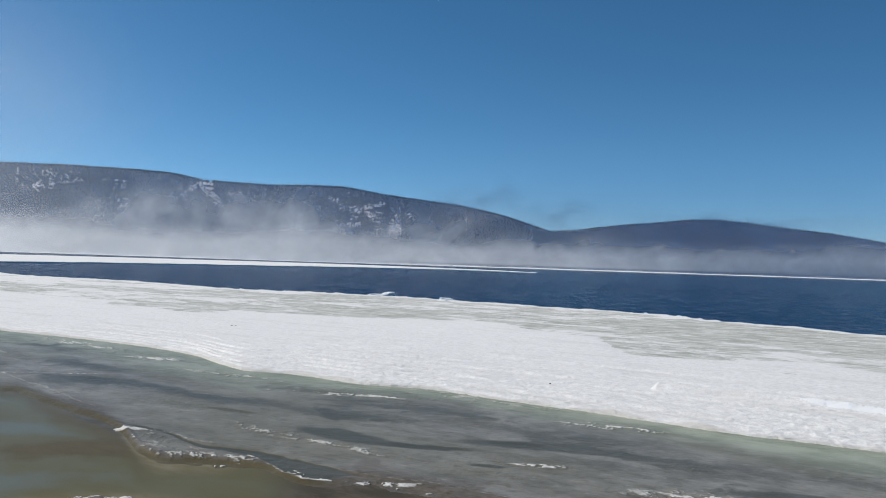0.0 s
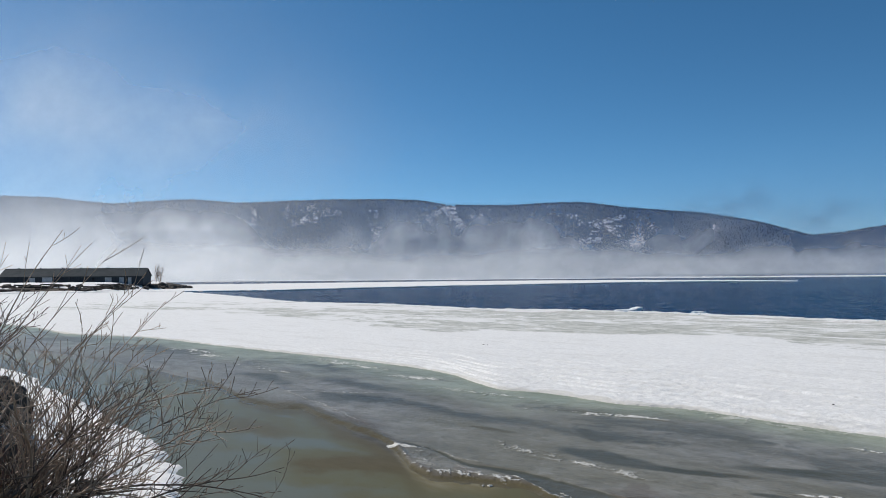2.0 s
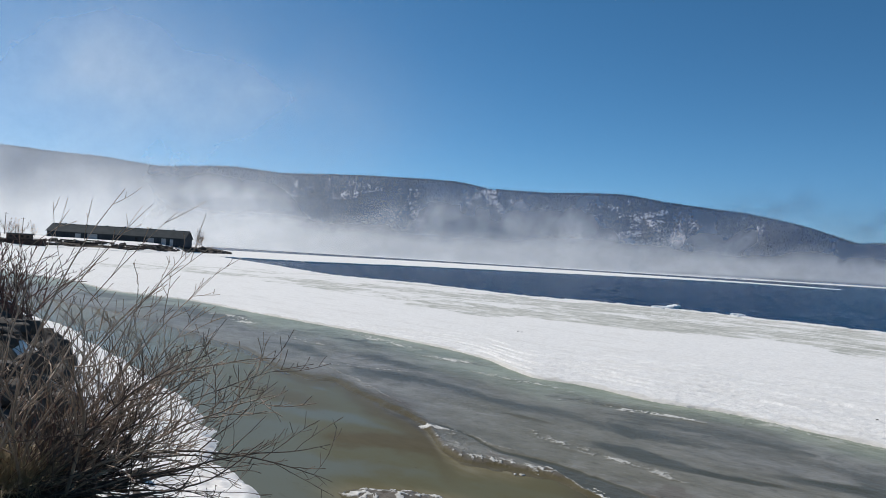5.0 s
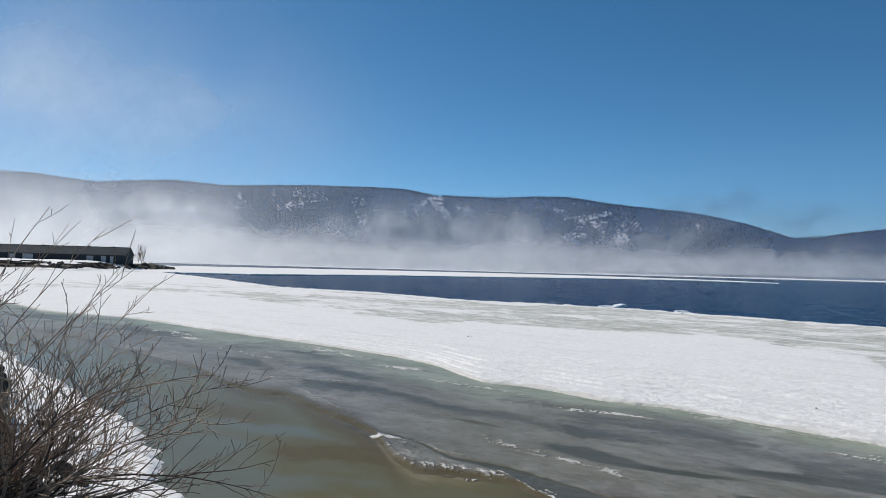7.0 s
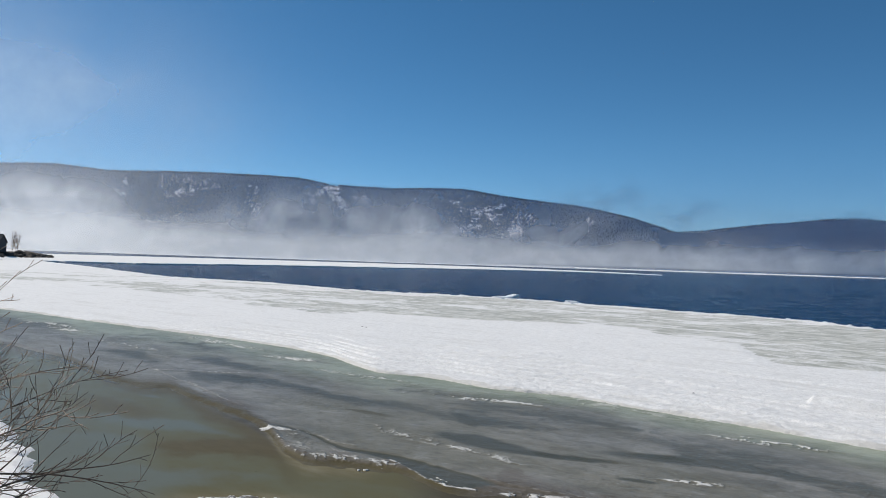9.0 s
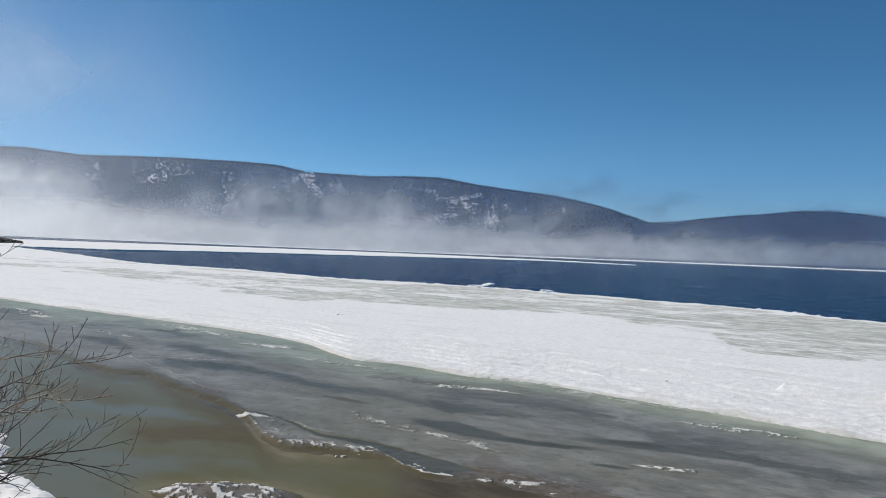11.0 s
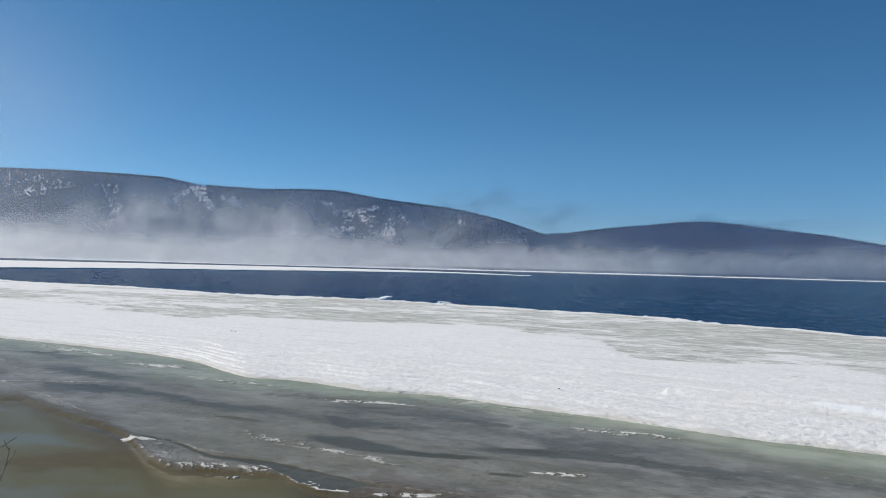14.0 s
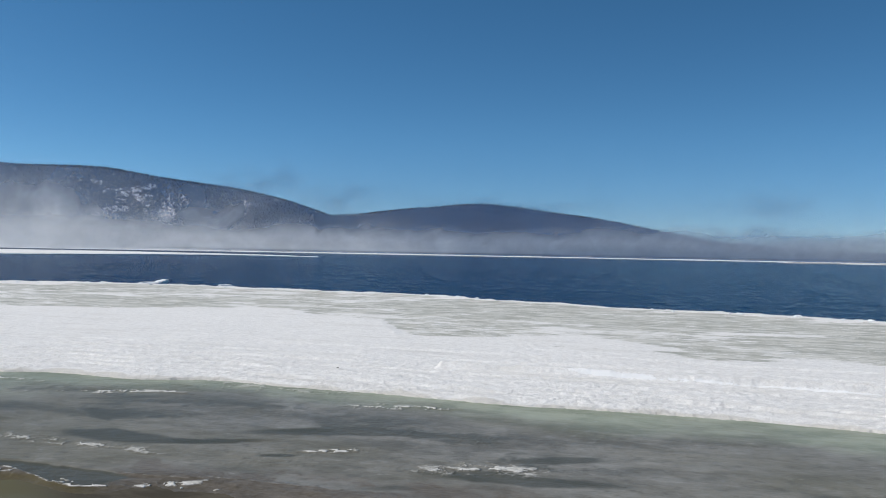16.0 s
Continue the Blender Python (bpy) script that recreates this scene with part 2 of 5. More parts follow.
def make_pool():
    """Shallow melt water over a muddy bottom, with sky reflection painted in as blue-grey patches."""
    n = Nodes("melt_water")
    mud, lip, brown = n.attr("mud"), n.attr("lip"), n.attr("brown")
    b = n.noise(2.0, 6, 0.7, (0.5, 1.2, 1.0), 30)
    c = n.noise(0.6, 5, 0.6, (0.6, 1.1, 1.0), 30)
    specks = n.noise(8.0, 6, 0.78, (0.5, 1.2, 1.0), 30)
    wave = n.math("MULTIPLY", n.math("SUBTRACT", c, 0.5), 0.8)
    base = n.mix(n.step(c, 0.36, 0.62), (0.124, 0.108, 0.050), (0.130, 0.124, 0.070))
    # attribute clear: sky reflection put into the base colour
    base = n.mix(n.math("MULTIPLY", n.step(n.math("ADD", n.attr("clear"), wave), 0.15, 0.95), 0.72), base, (0.138, 0.155, 0.136))
    base = n.mix(n.math("MULTIPLY", n.step(n.math("ADD", brown, wave), 0.1, 0.9), 0.9), base, n.mix(n.step(b, 0.3, 0.7), (0.098, 0.070, 0.024), (0.118, 0.088, 0.034)))
    base = n.mix(n.step(n.math("ADD", mud, n.math("MULTIPLY", n.math("SUBTRACT", b, 0.5), 0.9)), 0.1, 0.95), base, n.mix(n.step(b, 0.36, 0.64), (0.068, 0.054, 0.032), (0.112, 0.092, 0.060)))
    halo = n.step(n.math("ADD", lip, n.math("MULTIPLY", n.math("SUBTRACT", c, 0.5), 0.5)), 0.1, 1.0)
    base = n.mix(n.math("MULTIPLY", halo, 0.9), base, n.mix(n.step(b, 0.35, 0.65), (0.175, 0.140, 0.066), (0.25, 0.215, 0.135)))
    base = n.mix(n.math("MULTIPLY", n.step(specks, 0.60, 0.70), 0.35), base, (0.06, 0.05, 0.03))
    return n.surface(base, 0.14, n.bump(b, 0.05, 0.02), 0.3, ior=1.085)


def make_bank():
    n = Nodes("bank_ground")
    snow = n.attr("snow")
    fine = n.noise(5.0, 5, 0.65)
    mid = n.noise(0.9, 4, 0.6)
    wide = n.noise(0.28, 5, 0.65)
    soil = n.mix(n.step(fine, 0.3, 0.7), (0.028, 0.022, 0.018), (0.085, 0.066, 0.05))
    soil = n.mix(n.math("MULTIPLY", n.step(wide, 0.45, 0.65), 0.7), soil, n.mix(n.step(fine, 0.35, 0.65), (0.06, 0.045, 0.03), (0.16, 0.125, 0.085)))
    white = n.mix(n.step(fine, 0.3, 0.7), (0.86, 0.82, 0.775), (1.0, 0.962, 0.915))
    f = n.step(n.math("ADD", snow, n.math("MULTIPLY", n.math("SUBTRACT", mid, 0.5), 0.9)), 0.42, 0.55)
    return n.surface(n.mix(f, soil, white), 0.85, n.bump(n.math("ADD", fine, mid), 0.6, 0.06), 0.2)


def make_hill():
    """Leaf litter and snow between the trees; attribute snow is 1 on open slopes."""
    n = Nodes("hillside")
    snow = n.attr("snow")
    both = n.t.nodes.new("ShaderNodeCombineXYZ")
    n.link(n.math("MULTIPLY", n.attr("bearing"), 6.5), both.inputs[0])
    n.link(n.math("MULTIPLY", n.attr("climb"), 6.0), both.inputs[1])
    a = n.noise(1.0, 5, 0.66, vec=both.outputs[0])
    ribs = n.t.nodes.new("ShaderNodeCombineXYZ")
    n.link(n.math("MULTIPLY", n.attr("bearing"), 2.6), ribs.inputs[0])
    n.link(n.math("MULTIPLY", n.attr("climb"), 0.8), ribs.inputs[1])
    c = n.noise(1.0, 4, 0.6, vec=ribs.outputs[0])
    b = n.noise(0.010, 5, 0.62)
    forest = n.mix(n.step(a, 0.35, 0.65), (0.028, 0.028, 0.032), (0.085, 0.078, 0.074))
    forest = n.mix(n.math("MULTIPLY", n.step(b, 0.45, 0.7), 0.7), forest, (0.080, 0.070, 0.068))
    v = n.math("ADD", n.math("MULTIPLY", n.math("SUBTRACT", a, 0.5), 4.2), n.math("MULTIPLY", n.math("SUBTRACT", c, 0.5), 1.4))
    f = n.step(n.math("ADD", n.math("MULTIPLY", snow, 0.85), v), 0.52, 0.98)
    return n.surface(n.mix(n.math("MULTIPLY", f, 0.95), forest, (0.74, 0.675, 0.66)), 0.95, n.bump(a, 0.8, 10.0), 0.1)


def make_mist(name, albedo):
    n = Nodes(name)
    dens = n.attr("mist")
    fine = n.noise(0.006, 6, 0.62, (1.0, 1.0, 1.0))
    a = n.math("MULTIPLY", dens, n.math("ADD", 0.62, n.math("MULTIPLY", fine, 0.76)), True)
    d = n.t.nodes.new("ShaderNodeBsdfDiffuse")
    d.inputs["Color"].default_value = (*[0.5 * c for c in albedo], 1)
    tr = n.t.nodes.new("ShaderNodeBsdfTranslucent")          # droplets pass light on as well as back
    tr.inputs["Color"].default_value = (*albedo, 1)
    both = n.t.nodes.new("ShaderNodeAddShader")
    n.t.links.new(d.outputs[0], both.inputs[0])
    n.t.links.new(tr.outputs[0], both.inputs[1])
    clear = n.t.nodes.new("ShaderNodeBsdfTransparent")
    mx = n.t.nodes.new("ShaderNodeMixShader")
    n.t.links.new(a, mx.inputs[0])
    n.t.links.new(clear.outputs[0], mx.inputs[1])
    n.t.links.new(both.outputs[0], mx.inputs[2])
    n.t.links.new(mx.outputs[0], n.out.inputs["Surface"])
    return n.m


WATER, ICE_TOP, NEAR_ICE, POOL = make_water(), make_ice_top(), make_near_ice(), make_pool()
BANK, HILL = make_bank(), make_hill()
MIST = make_mist("drifting_mist", (0.56, 0.572, 0.582))
# blue tint of a sheet that stands in for light scattered by the air
HAZE = make_mist("haze_tint", (0.18, 0.31, 0.52))
# darker copy of the mist: the shade of dim wisps is in its colour
DIM_MIST = make_mist("dim_mist", (0.20, 0.29, 0.40))
SNOW = simple("loose_snow", (0.78, 0.79, 0.82), (0.9, 0.905, 0.915), 3.0, 0.8, 0.4, 0.05)
WHITE_ICE = simple("clear_white_ice", (0.78, 0.80, 0.80), (0.93, 0.93, 0.92), 2.0, 0.6, 0.4, 0.05)
BARK = simple("willow_bark", (0.065, 0.044, 0.033), (0.21, 0.148, 0.108), 14.0, 0.8, 0.3, 0.004, (1, 1, 0.25))
TWIG = simple("willow_twig", (0.26, 0.175, 0.120), (0.54, 0.395, 0.275), 9.0, 0.65, 0.2, 0.002)
RED_TWIG = simple("red_twig", (0.085, 0.042, 0.034), (0.23, 0.115, 0.088), 9.0, 0.7, 0.2, 0.002)
ROCK = simple("bank_rock", (0.030, 0.024, 0.019), (0.105, 0.085, 0.068), 3.0, 0.85, 0.7, 0.05)
CONIFER = simple("far_forest", (0.030, 0.031, 0.034), (0.072, 0.066, 0.066), 0.05, 0.9, 0.1, 0.1)
EARTH = simple("bank_earth", (0.04, 0.028, 0.02), (0.15, 0.105, 0.075), 4.0, 0.9, 0.8, 0.08)
STRAW = simple("dry_straw", (0.22, 0.16, 0.085), (0.48, 0.37, 0.22), 20.0, 0.8, 0.1, 0.002)
DARK_WALL = simple("weathered_dark_boards", (0.014, 0.019, 0.025), (0.036, 0.044, 0.052), 0.9, 0.85, 0.3, 0.03, (2.5, 2.5, 0.2))
ROOF_GREY = simple("old_grey_roofing", (0.038, 0.046, 0.050), (0.066, 0.075, 0.080), 0.35, 0.8, 0.3, 0.03, spec=0.08)
PALE_DOOR = simple("faded_white_paint", (0.24, 0.26, 0.28), (0.42, 0.43, 0.44), 1.2, 0.7, 0.2, 0.01)
# near-black panels stand in for the shade inside doorway and windows
BLACK_GAP = simple("dark_opening", (0.008, 0.008, 0.009), (0.02, 0.02, 0.02), 1.0, 0.9, 0.1, 0.01)
RUST = simple("rusty_hull_paint", (0.035, 0.026, 0.024), (0.11, 0.075, 0.06), 1.2, 0.8, 0.4, 0.02)
LOG = simple("wet_driftwood", (0.03, 0.022, 0.018), (0.10, 0.075, 0.06), 2.0, 0.85, 0.5, 0.03)
SLUSH = simple("frozen_slush", (0.30, 0.295, 0.26), (0.64, 0.63, 0.59), 9.0, 0.75, 0.6, 0.03)
# ---- the lines of the shore: bearing, range from the bank's viewpoint ----
snow_edge = curve([(62, 125), (50, 100), (45, 82), (43.2, 71), (38.2, 62.6), (33.5, 53), (29.6, 47.2), (24.5, 41.9), (20, 37.8), (16.5, 34.2),
                   (15, 31.8), (13.4, 30), (10, 29), (4.9, 26.8), (-0.7, 26), (-5, 24.7), (-13, 23.2), (-20.7, 22.1), (-29, 21.9), (-45, 22.2), (-75, 24)])
water_edge = curve([(75, 340), (36.2, 320), (35, 274), (30.8, 180), (28, 147), (25.2, 138), (21.3, 127), (15.4, 107), (13.6, 104), (9, 101.3), (3.4, 95),
                    (-2.8, 87.5), (-8.9, 81), (-12.4, 79.5), (-16.8, 76), (-20.7, 70), (-24, 69), (-28.8, 65), (-36.3, 64), (-45.4, 62), (-75, 60)])
bare_edge = curve([(75, 150), (45, 130), (35, 110), (28, 86), (22, 68), (18, 62), (13.5, 59), (3.3, 57), (-4.9, 56), (-7, 51), (-11.8, 48),
                   (-13.2, 40.5), (-20.5, 40), (-29.6, 39), (-31, 37), (-34.5, 34), (-45, 35.5), (-75, 36)])
lead_top = curve([(75, 290), (36, 312), (29, 315), (20.7, 390), (12.5, 468), (4.4, 600), (-3.1, 690), (-7, 640)])
strip_back = curve([(75, 620), (40, 760), (29.5, 860), (19, 1020), (7.5, 1100), (-3, 840), (-7, 660)])
pool_edge = curve([(75, 60), (48, 62), (39, 43), (36.1, 37.6), (33.8, 34.2), (31.5, 29.2), (29.5, 27.3), (27.6, 26.7), (25.9, 24.6), (24.3, 22.9), (22.6, 21.6),
                   (21, 20.1), (19.6, 17.8), (18.4, 16.8), (16, 16.6), (13.9, 16.4), (11.9, 16.3), (10.7, 16), (9.4, 15.4), (7.8, 14.9), (5.8, 14.8), (3.8, 15),
                   (0, 14.5), (-3.9, 13.9), (-6.7, 13.5), (-15, 12.8), (-75, 12)])
channel_top = curve([(24, 21.6), (18.5, 19.8), (16, 18.2), (11.9, 17.3), (7.9, 16.3), (5.1, 15.5), (2.5, 15.2)])
channel_low = curve([(24, 21.5), (18.5, 19.55), (16, 17.95), (11.9, 16.75), (9.5, 15.65), (7, 14.95), (5, 15.15), (2.5, 15.15)])
SHORE = np.array([(-110, 82), (-60, 49), (-35.8, 31.9), (-28.5, 28.2), (-17.4, 20.2), (-13.2, 17.2), (-10.7, 14.8), (-9.6, 13.3), (-8.3, 12.1),
                  (-6.5, 10.2), (-3, 9), (2, 8.6), (10, 8), (25, 6), (70, 0)], float)


def inland(X, Y):
    """Metres behind the shore line (negative: out on the ice)."""
    best = np.full(X.shape, 1e9)
    sign = np.ones(X.shape)
    for (ax, ay), (bx, by) in zip(SHORE[:-1], SHORE[1:]):
        ux, uy = bx - ax, by - ay
        s = np.clip(((X - ax) * ux + (Y - ay) * uy) / (ux * ux + uy * uy), 0, 1)
        d = np.hypot(X - ax - s * ux, Y - ay - s * uy)
        side = (X - ax) * uy - (Y - ay) * ux
        near = d < best
        sign = np.where(near, np.where(side > 0, 1, -1), sign)
        best = np.minimum(best, d)
    return best * sign


def bank_height(X, Y):
    s = inland(X, Y)
    s = s + 0.5 * (fbm(X * 0.5, Y * 0.5, 3) - 0.5)
    s = s + (0.85 * (fbm(X * 1.7, Y * 1.7, 4, 5, 0.62) - 0.5)) * smooth(2.5, 0.5, abs(s))
    h = np.interp(s, [-1.5, -0.2, 0.15, 1.0, 2.0, 3.0, 4.0, 5.0, 6.0], [-0.35, -0.12, 0.10, 0.28, 0.60, 1.22, 2.0, 2.42, 2.55])
    step = 0.10 * (fbm(X * 0.9 - Y * 0.6, Y * 0.9 + X * 0.6, 7, 4, 0.6) + 1.2 * s)
    h = h + (np.floor(step / 0.06) * 0.06 - step + 0.03) * 0.8 * smooth(0.1, 0.4, s) * smooth(2.4, 1.4, s)      # thawed layers
    return h + (0.12 * (fbm(X * 1.3, Y * 1.3, 5) - 0.5) + 0.09 * (fbm(X * 4, Y * 4, 6, 4, 0.6) - 0.5)) * smooth(0, 0.6, s)


# ---- water: one sheet to the horizon ----
az = np.concatenate([np.linspace(-180, -64, 40), np.linspace(-63.8, 37, 520), np.linspace(38, 180, 40)])
R = np.concatenate([[0.0, 30.0], np.geomspace(56, 420, 190), np.geomspace(430, 4900, 30)])
A, B = np.meshgrid(az, R)
X, Y = xy(A, B)
p, q = 0.94 * X + 0.34 * Y, -0.34 * X + 0.94 * Y
swell = (fbm(p * 0.30, q * 0.55, 14, 3) - 0.5) * 0.15 + (fbm(p * 1.0, q * 1.6, 15, 2) - 0.5) * 0.09
water = grid_object("water", X, Y, -0.22 + swell * smooth(40, 58, B) * smooth(420, 250, B), WATER)
tagged(water, "dark blue open river water with small ripples", "water", kind="structure")


def ice_plate(name, bearings, inner, outer, steps, top, masks, material, seed, ragged=0.3):
    """A floating plate between two lines, with a thickness and broken edges."""
    a = bearings
    r0 = inner(a) * (1 + ragged * 0.02 * (fbm(a * 3.0, a * 0 + 1, seed, 5) - 0.5) + 0.022 * ragged * (fbm(a * 3.0, a * 0 + 2, seed + 8, 4, 0.6) - 0.5))
    r1 = outer(a) * (1 + ragged * 0.05 * (fbm(a * 2.0, a * 0 + 7, seed + 3, 5, 0.6) - 0.5))
    s = np.linspace(0, 1, steps)[:, None] ** 1.5
    Rr = r0[None] ** (1 - s) * r1[None] ** s
    Aa = np.broadcast_to(a[None], Rr.shape)
    X, Y = xy(Aa, Rr)
    Z = top(X, Y, Aa, Rr, r0[None], r1[None])
    # skirts: the broken faces of both edges
    X0, Y0 = xy(a, r0 - 0.12)
    X1, Y1 = xy(a, r1 + 0.05)
    X = np.vstack([X0[None], X, X1[None]])
    Y = np.vstack([Y0[None], Y, Y1[None]])
    Z = np.vstack([np.full((1, len(a)), -0.2), Z, np.full((1, len(a)), -0.25)])
    Aa, Rr = np.vstack([Aa[:1], Aa, Aa[:1]]), np.vstack([Rr[:1], Rr, Rr[-1:]])
    return grid_object(name, X, Y, Z, material, {k: f(X, Y, Aa, Rr) for k, f in masks.items()})


def line_gap(X, Y, p, q):
    """Metres from the stretch p to q."""
    ux, uy = q[0] - p[0], q[1] - p[1]
    k = np.clip(((X - p[0]) * ux + (Y - p[1]) * uy) / (ux * ux + uy * uy), 0, 1)
    return np.hypot(X - p[0] - k * ux, Y - p[1] - k * uy)


def shore_top(X, Y, a, r, r0, r1):
    near = smooth(70, 24, r)
    al, ac = 0.85 * X - 0.53 * Y, 0.53 * X + 0.85 * Y
    lumps = fbm(al * 3.6, ac * 5.0, 21, 3, 0.6) ** 2
    small = fbm(al * 14, ac * 7, 27, 2)
    wave = fbm(X * 0.3 + Y * 0.1, Y * 0.45, 22, 3) - 0.5
    white = smooth(2.0, -3.0, r - bare_edge(a))
    rim = smooth(4.0, 0.3, r1 - r) * (0.03 + 0.20 * fbm(X * 0.8, Y * 0.8, 25, 4) ** 2)
    lip = smooth(-0.1, 0.55, r - snow_edge(a) + 0.25 * (fbm(X * 2.5, Y * 2.5, 34, 3) - 0.5) + 0.1)
    wob = 0.35 * (fbm(X * 0.7, Y * 0.7, 29, 3) - 0.5)
    track = np.exp(-((line_gap(X, Y, (8.0, 27.0), (20.2, 19.6)) + 0.25 * wob) / 0.15) ** 2) * (0.20 + 0.06 * grain(X * 2.2, Y * 2.2, 24))
    track = track + 0.5 * np.exp(-((line_gap(X, Y, (3.5, 27.0), (26.0, 14.6)) + 0.4 * wob) / 0.14) ** 2) * 0.12 * grain(X * 2, Y * 2, 26)
    d = r - snow_edge(a) + 1.2 * wob + 0.5 * (fbm(X * 0.12, Y * 0.12, 30, 3) - 0.5)
    for off, wide, deep in ((1.3, 0.10, 0.06), (2.1, 0.08, 0.05), (3.2, 0.12, 0.07), (4.4, 0.09, 0.05), (5.9, 0.12, 0.06), (8.0, 0.15, 0.05), (10.5, 0.2, 0.05)):
        rut = (d - off) / wide
        track = track + deep * (np.exp(-(rut - 1) ** 2) - 0.8 * np.exp(-(rut + 1) ** 2)) * smooth(0.3, 0.6, fbm(X * 0.25, Y * 0.25, 36 + int(10 * off), 3)) * near
    top = 0.06 + 0.03 * white + (0.06 * lumps + 0.025 * small * near) * (0.3 + 0.7 * white) * (0.4 + 0.6 * near) + 0.07 * wave + track
    drift = (fbm((0.85 * X - 0.53 * Y) * 0.35, (0.53 * X + 0.85 * Y) * 1.6, 28, 4, 0.6) - 0.5) * 0.07 * near * white
    return 0.015 + lip * (top + drift) + rim * smooth(40, 60, r)


def bare_mask(X, Y, a, r):
    d = (r - bare_edge(a)) / np.maximum(6.0, 0.12 * r)
    p, q = 0.85 * X - 0.53 * Y, 0.53 * X + 0.85 * Y
    m = smooth(-0.25, 0.45, d + 1.9 * (fbm(p * 0.12, q * 0.3, 31, 6, 0.66) - 0.5))
    m = (0.75 + 0.25 * smooth(15, -5, a)) * m * (0.66 + 0.34 * smooth(0.42, 0.54, fbm(p * 0.07, q * 0.15, 33, 5)))
    rim = smooth(0.965, 0.99, r / water_edge(a))
    far = smooth(90, 200, r) * 0.45
    # snow on the right greyed as if shaded; the track strip stays white
    m = np.maximum(m, 0.20 * smooth(-4, -22, a)) * (1 - np.exp(-(line_gap(X, Y, (8.0, 27.0), (20.2, 19.6)) / 0.22) ** 2))
    return np.clip(m * (1 - 0.7 * rim) - far, 0, 1) * 0.82


# the second mask is the painted bright crest along the track
shore_ice = ice_plate("ice_sheet", np.linspace(74, -74, 1350), snow_edge, water_edge, 280, shore_top, {"bare": bare_mask, "lit_crest": lambda X, Y, a, r: np.exp(-((line_gap(X, Y, (8.0, 27.0), (20.2, 19.2)) + 0.1 * (fbm(X, Y, 29, 3) - 0.5)) / 0.075) ** 2) * smooth(0.16, 0.4, fbm(X * 1.6, Y * 1.6, 24, 3)) * smooth(9, 13, X), "fringe": lambda X, Y, a, r: smooth(0.45, 0.0, r - snow_edge(a) + 0.8 * (fbm(X * 0.7, Y * 0.7, 35, 4) - 0.5))}, ICE_TOP, 11, 0.2)
tagged(shore_ice, "white snow-covered sheet of river ice with grey bare streaks", "ice", kind="structure")

strip = ice_plate("far_ice", np.linspace(74, -6.8, 700), lead_top, strip_back, 24,
                  lambda X, Y, a, r, r0, r1: 0.05 + 0.12 * fbm(X * 0.05, Y * 0.05, 41) + 0.35 * smooth(25, 2, r - r0) * fbm(X * 0.12, Y * 0.12, 43) ** 2,
                  {"bare": lambda X, Y, a, r: 0.35 * fbm(X * 0.01, Y * 0.03, 44)}, ICE_TOP, 12, 0.8)
tagged(strip, "long white ice field beyond the open water", "ice", kind="structure")

far_bank = ice_plate("shore_ice_belt", np.linspace(78, -78, 500), curve([(78, 1900), (20, 2100), (0, 2300), (-40, 2500), (-78, 2400)]),
                     curve([(78, 2990), (-78, 2990)]), 14, lambda X, Y, a, r, r0, r1: 0.2 + 3.2 * smooth(0.5, 1.0, (r - r0) / (r1 - r0)) * (0.4 + fbm(X * 0.01, Y * 0.01, 52)),
                     {"bare": lambda X, Y, a, r: 0.2 * fbm(X * 0.01, Y * 0.01, 54)}, ICE_TOP, 13, 0.3)
tagged(far_bank, "white belt of ice along the far river bank", "ice", kind="structure")

# ---- wet shore ice ----
a = np.concatenate([np.linspace(74, 38, 120, endpoint=False), np.linspace(38, -46, 1060, endpoint=False), np.linspace(-46, -74, 50)])
s = np.linspace(0, 1, 330)[:, None]
r0, r1 = np.full(a.shape, 8.5), snow_edge(a) + 0.8
Rr = r0[None] ** (1 - s) * r1[None] ** s
Aa = np.broadcast_to(a[None], Rr.shape)
X, Y = xy(Aa, Rr)
along, across = 0.86 * X - 0.51 * Y, 0.51 * X + 0.86 * Y
drift = fbm(X * 0.45, Y * 0.45, 73, 4, 0.55) - 0.5
curl = fbm(X * 1.3 + 7, Y * 1.3, 74, 5, 0.6) - 0.5
side = Rr - pool_edge(Aa) + 0.045 * Rr * (fbm(X * 0.6, Y * 0.6, 61, 6, 0.6) - 0.5) + 0.5 * (fbm(X * 2.2, Y * 2.2, 59, 5, 0.65) - 0.5)
gap = snow_edge(Aa) - Rr
mound = np.exp(-(((X + 5.1) / 1.25) ** 2 + ((Y - 12.75) / 0.6) ** 2) ** 1.5)


def blot(cx, cy, along_m, across_m, turn):
    """A soft-edged stain of a ragged oval shape."""
    t = radians(turn)
    dx, dy = X - cx + 0.9 * across_m * curl + 1.6 * across_m * drift, Y - cy + 1.4 * across_m * drift - 1.3 * across_m * curl
    p, q = dx * math.cos(t) + dy * math.sin(t), -dx * math.sin(t) + dy * math.cos(t)
    return np.exp(-((p / along_m) ** 2 + (q / across_m) ** 2) ** 1.5)


def ridged(x, y, seed, octaves=4):
    """Thin wandering crests, 1 on a crest."""
    return 1 - abs(2 * fbm(x, y, seed, octaves, 0.55) - 1)


def near_line(points, wide):
    """1 on a wavering polyline."""
    d = np.full(X.shape, 1e9)
    for p, q in zip(points[:-1], points[1:]):
        d = np.minimum(d, line_gap(X + 0.5 * curl, Y + 0.5 * drift, p, q))
    return np.exp(-(d / wide) ** 2)


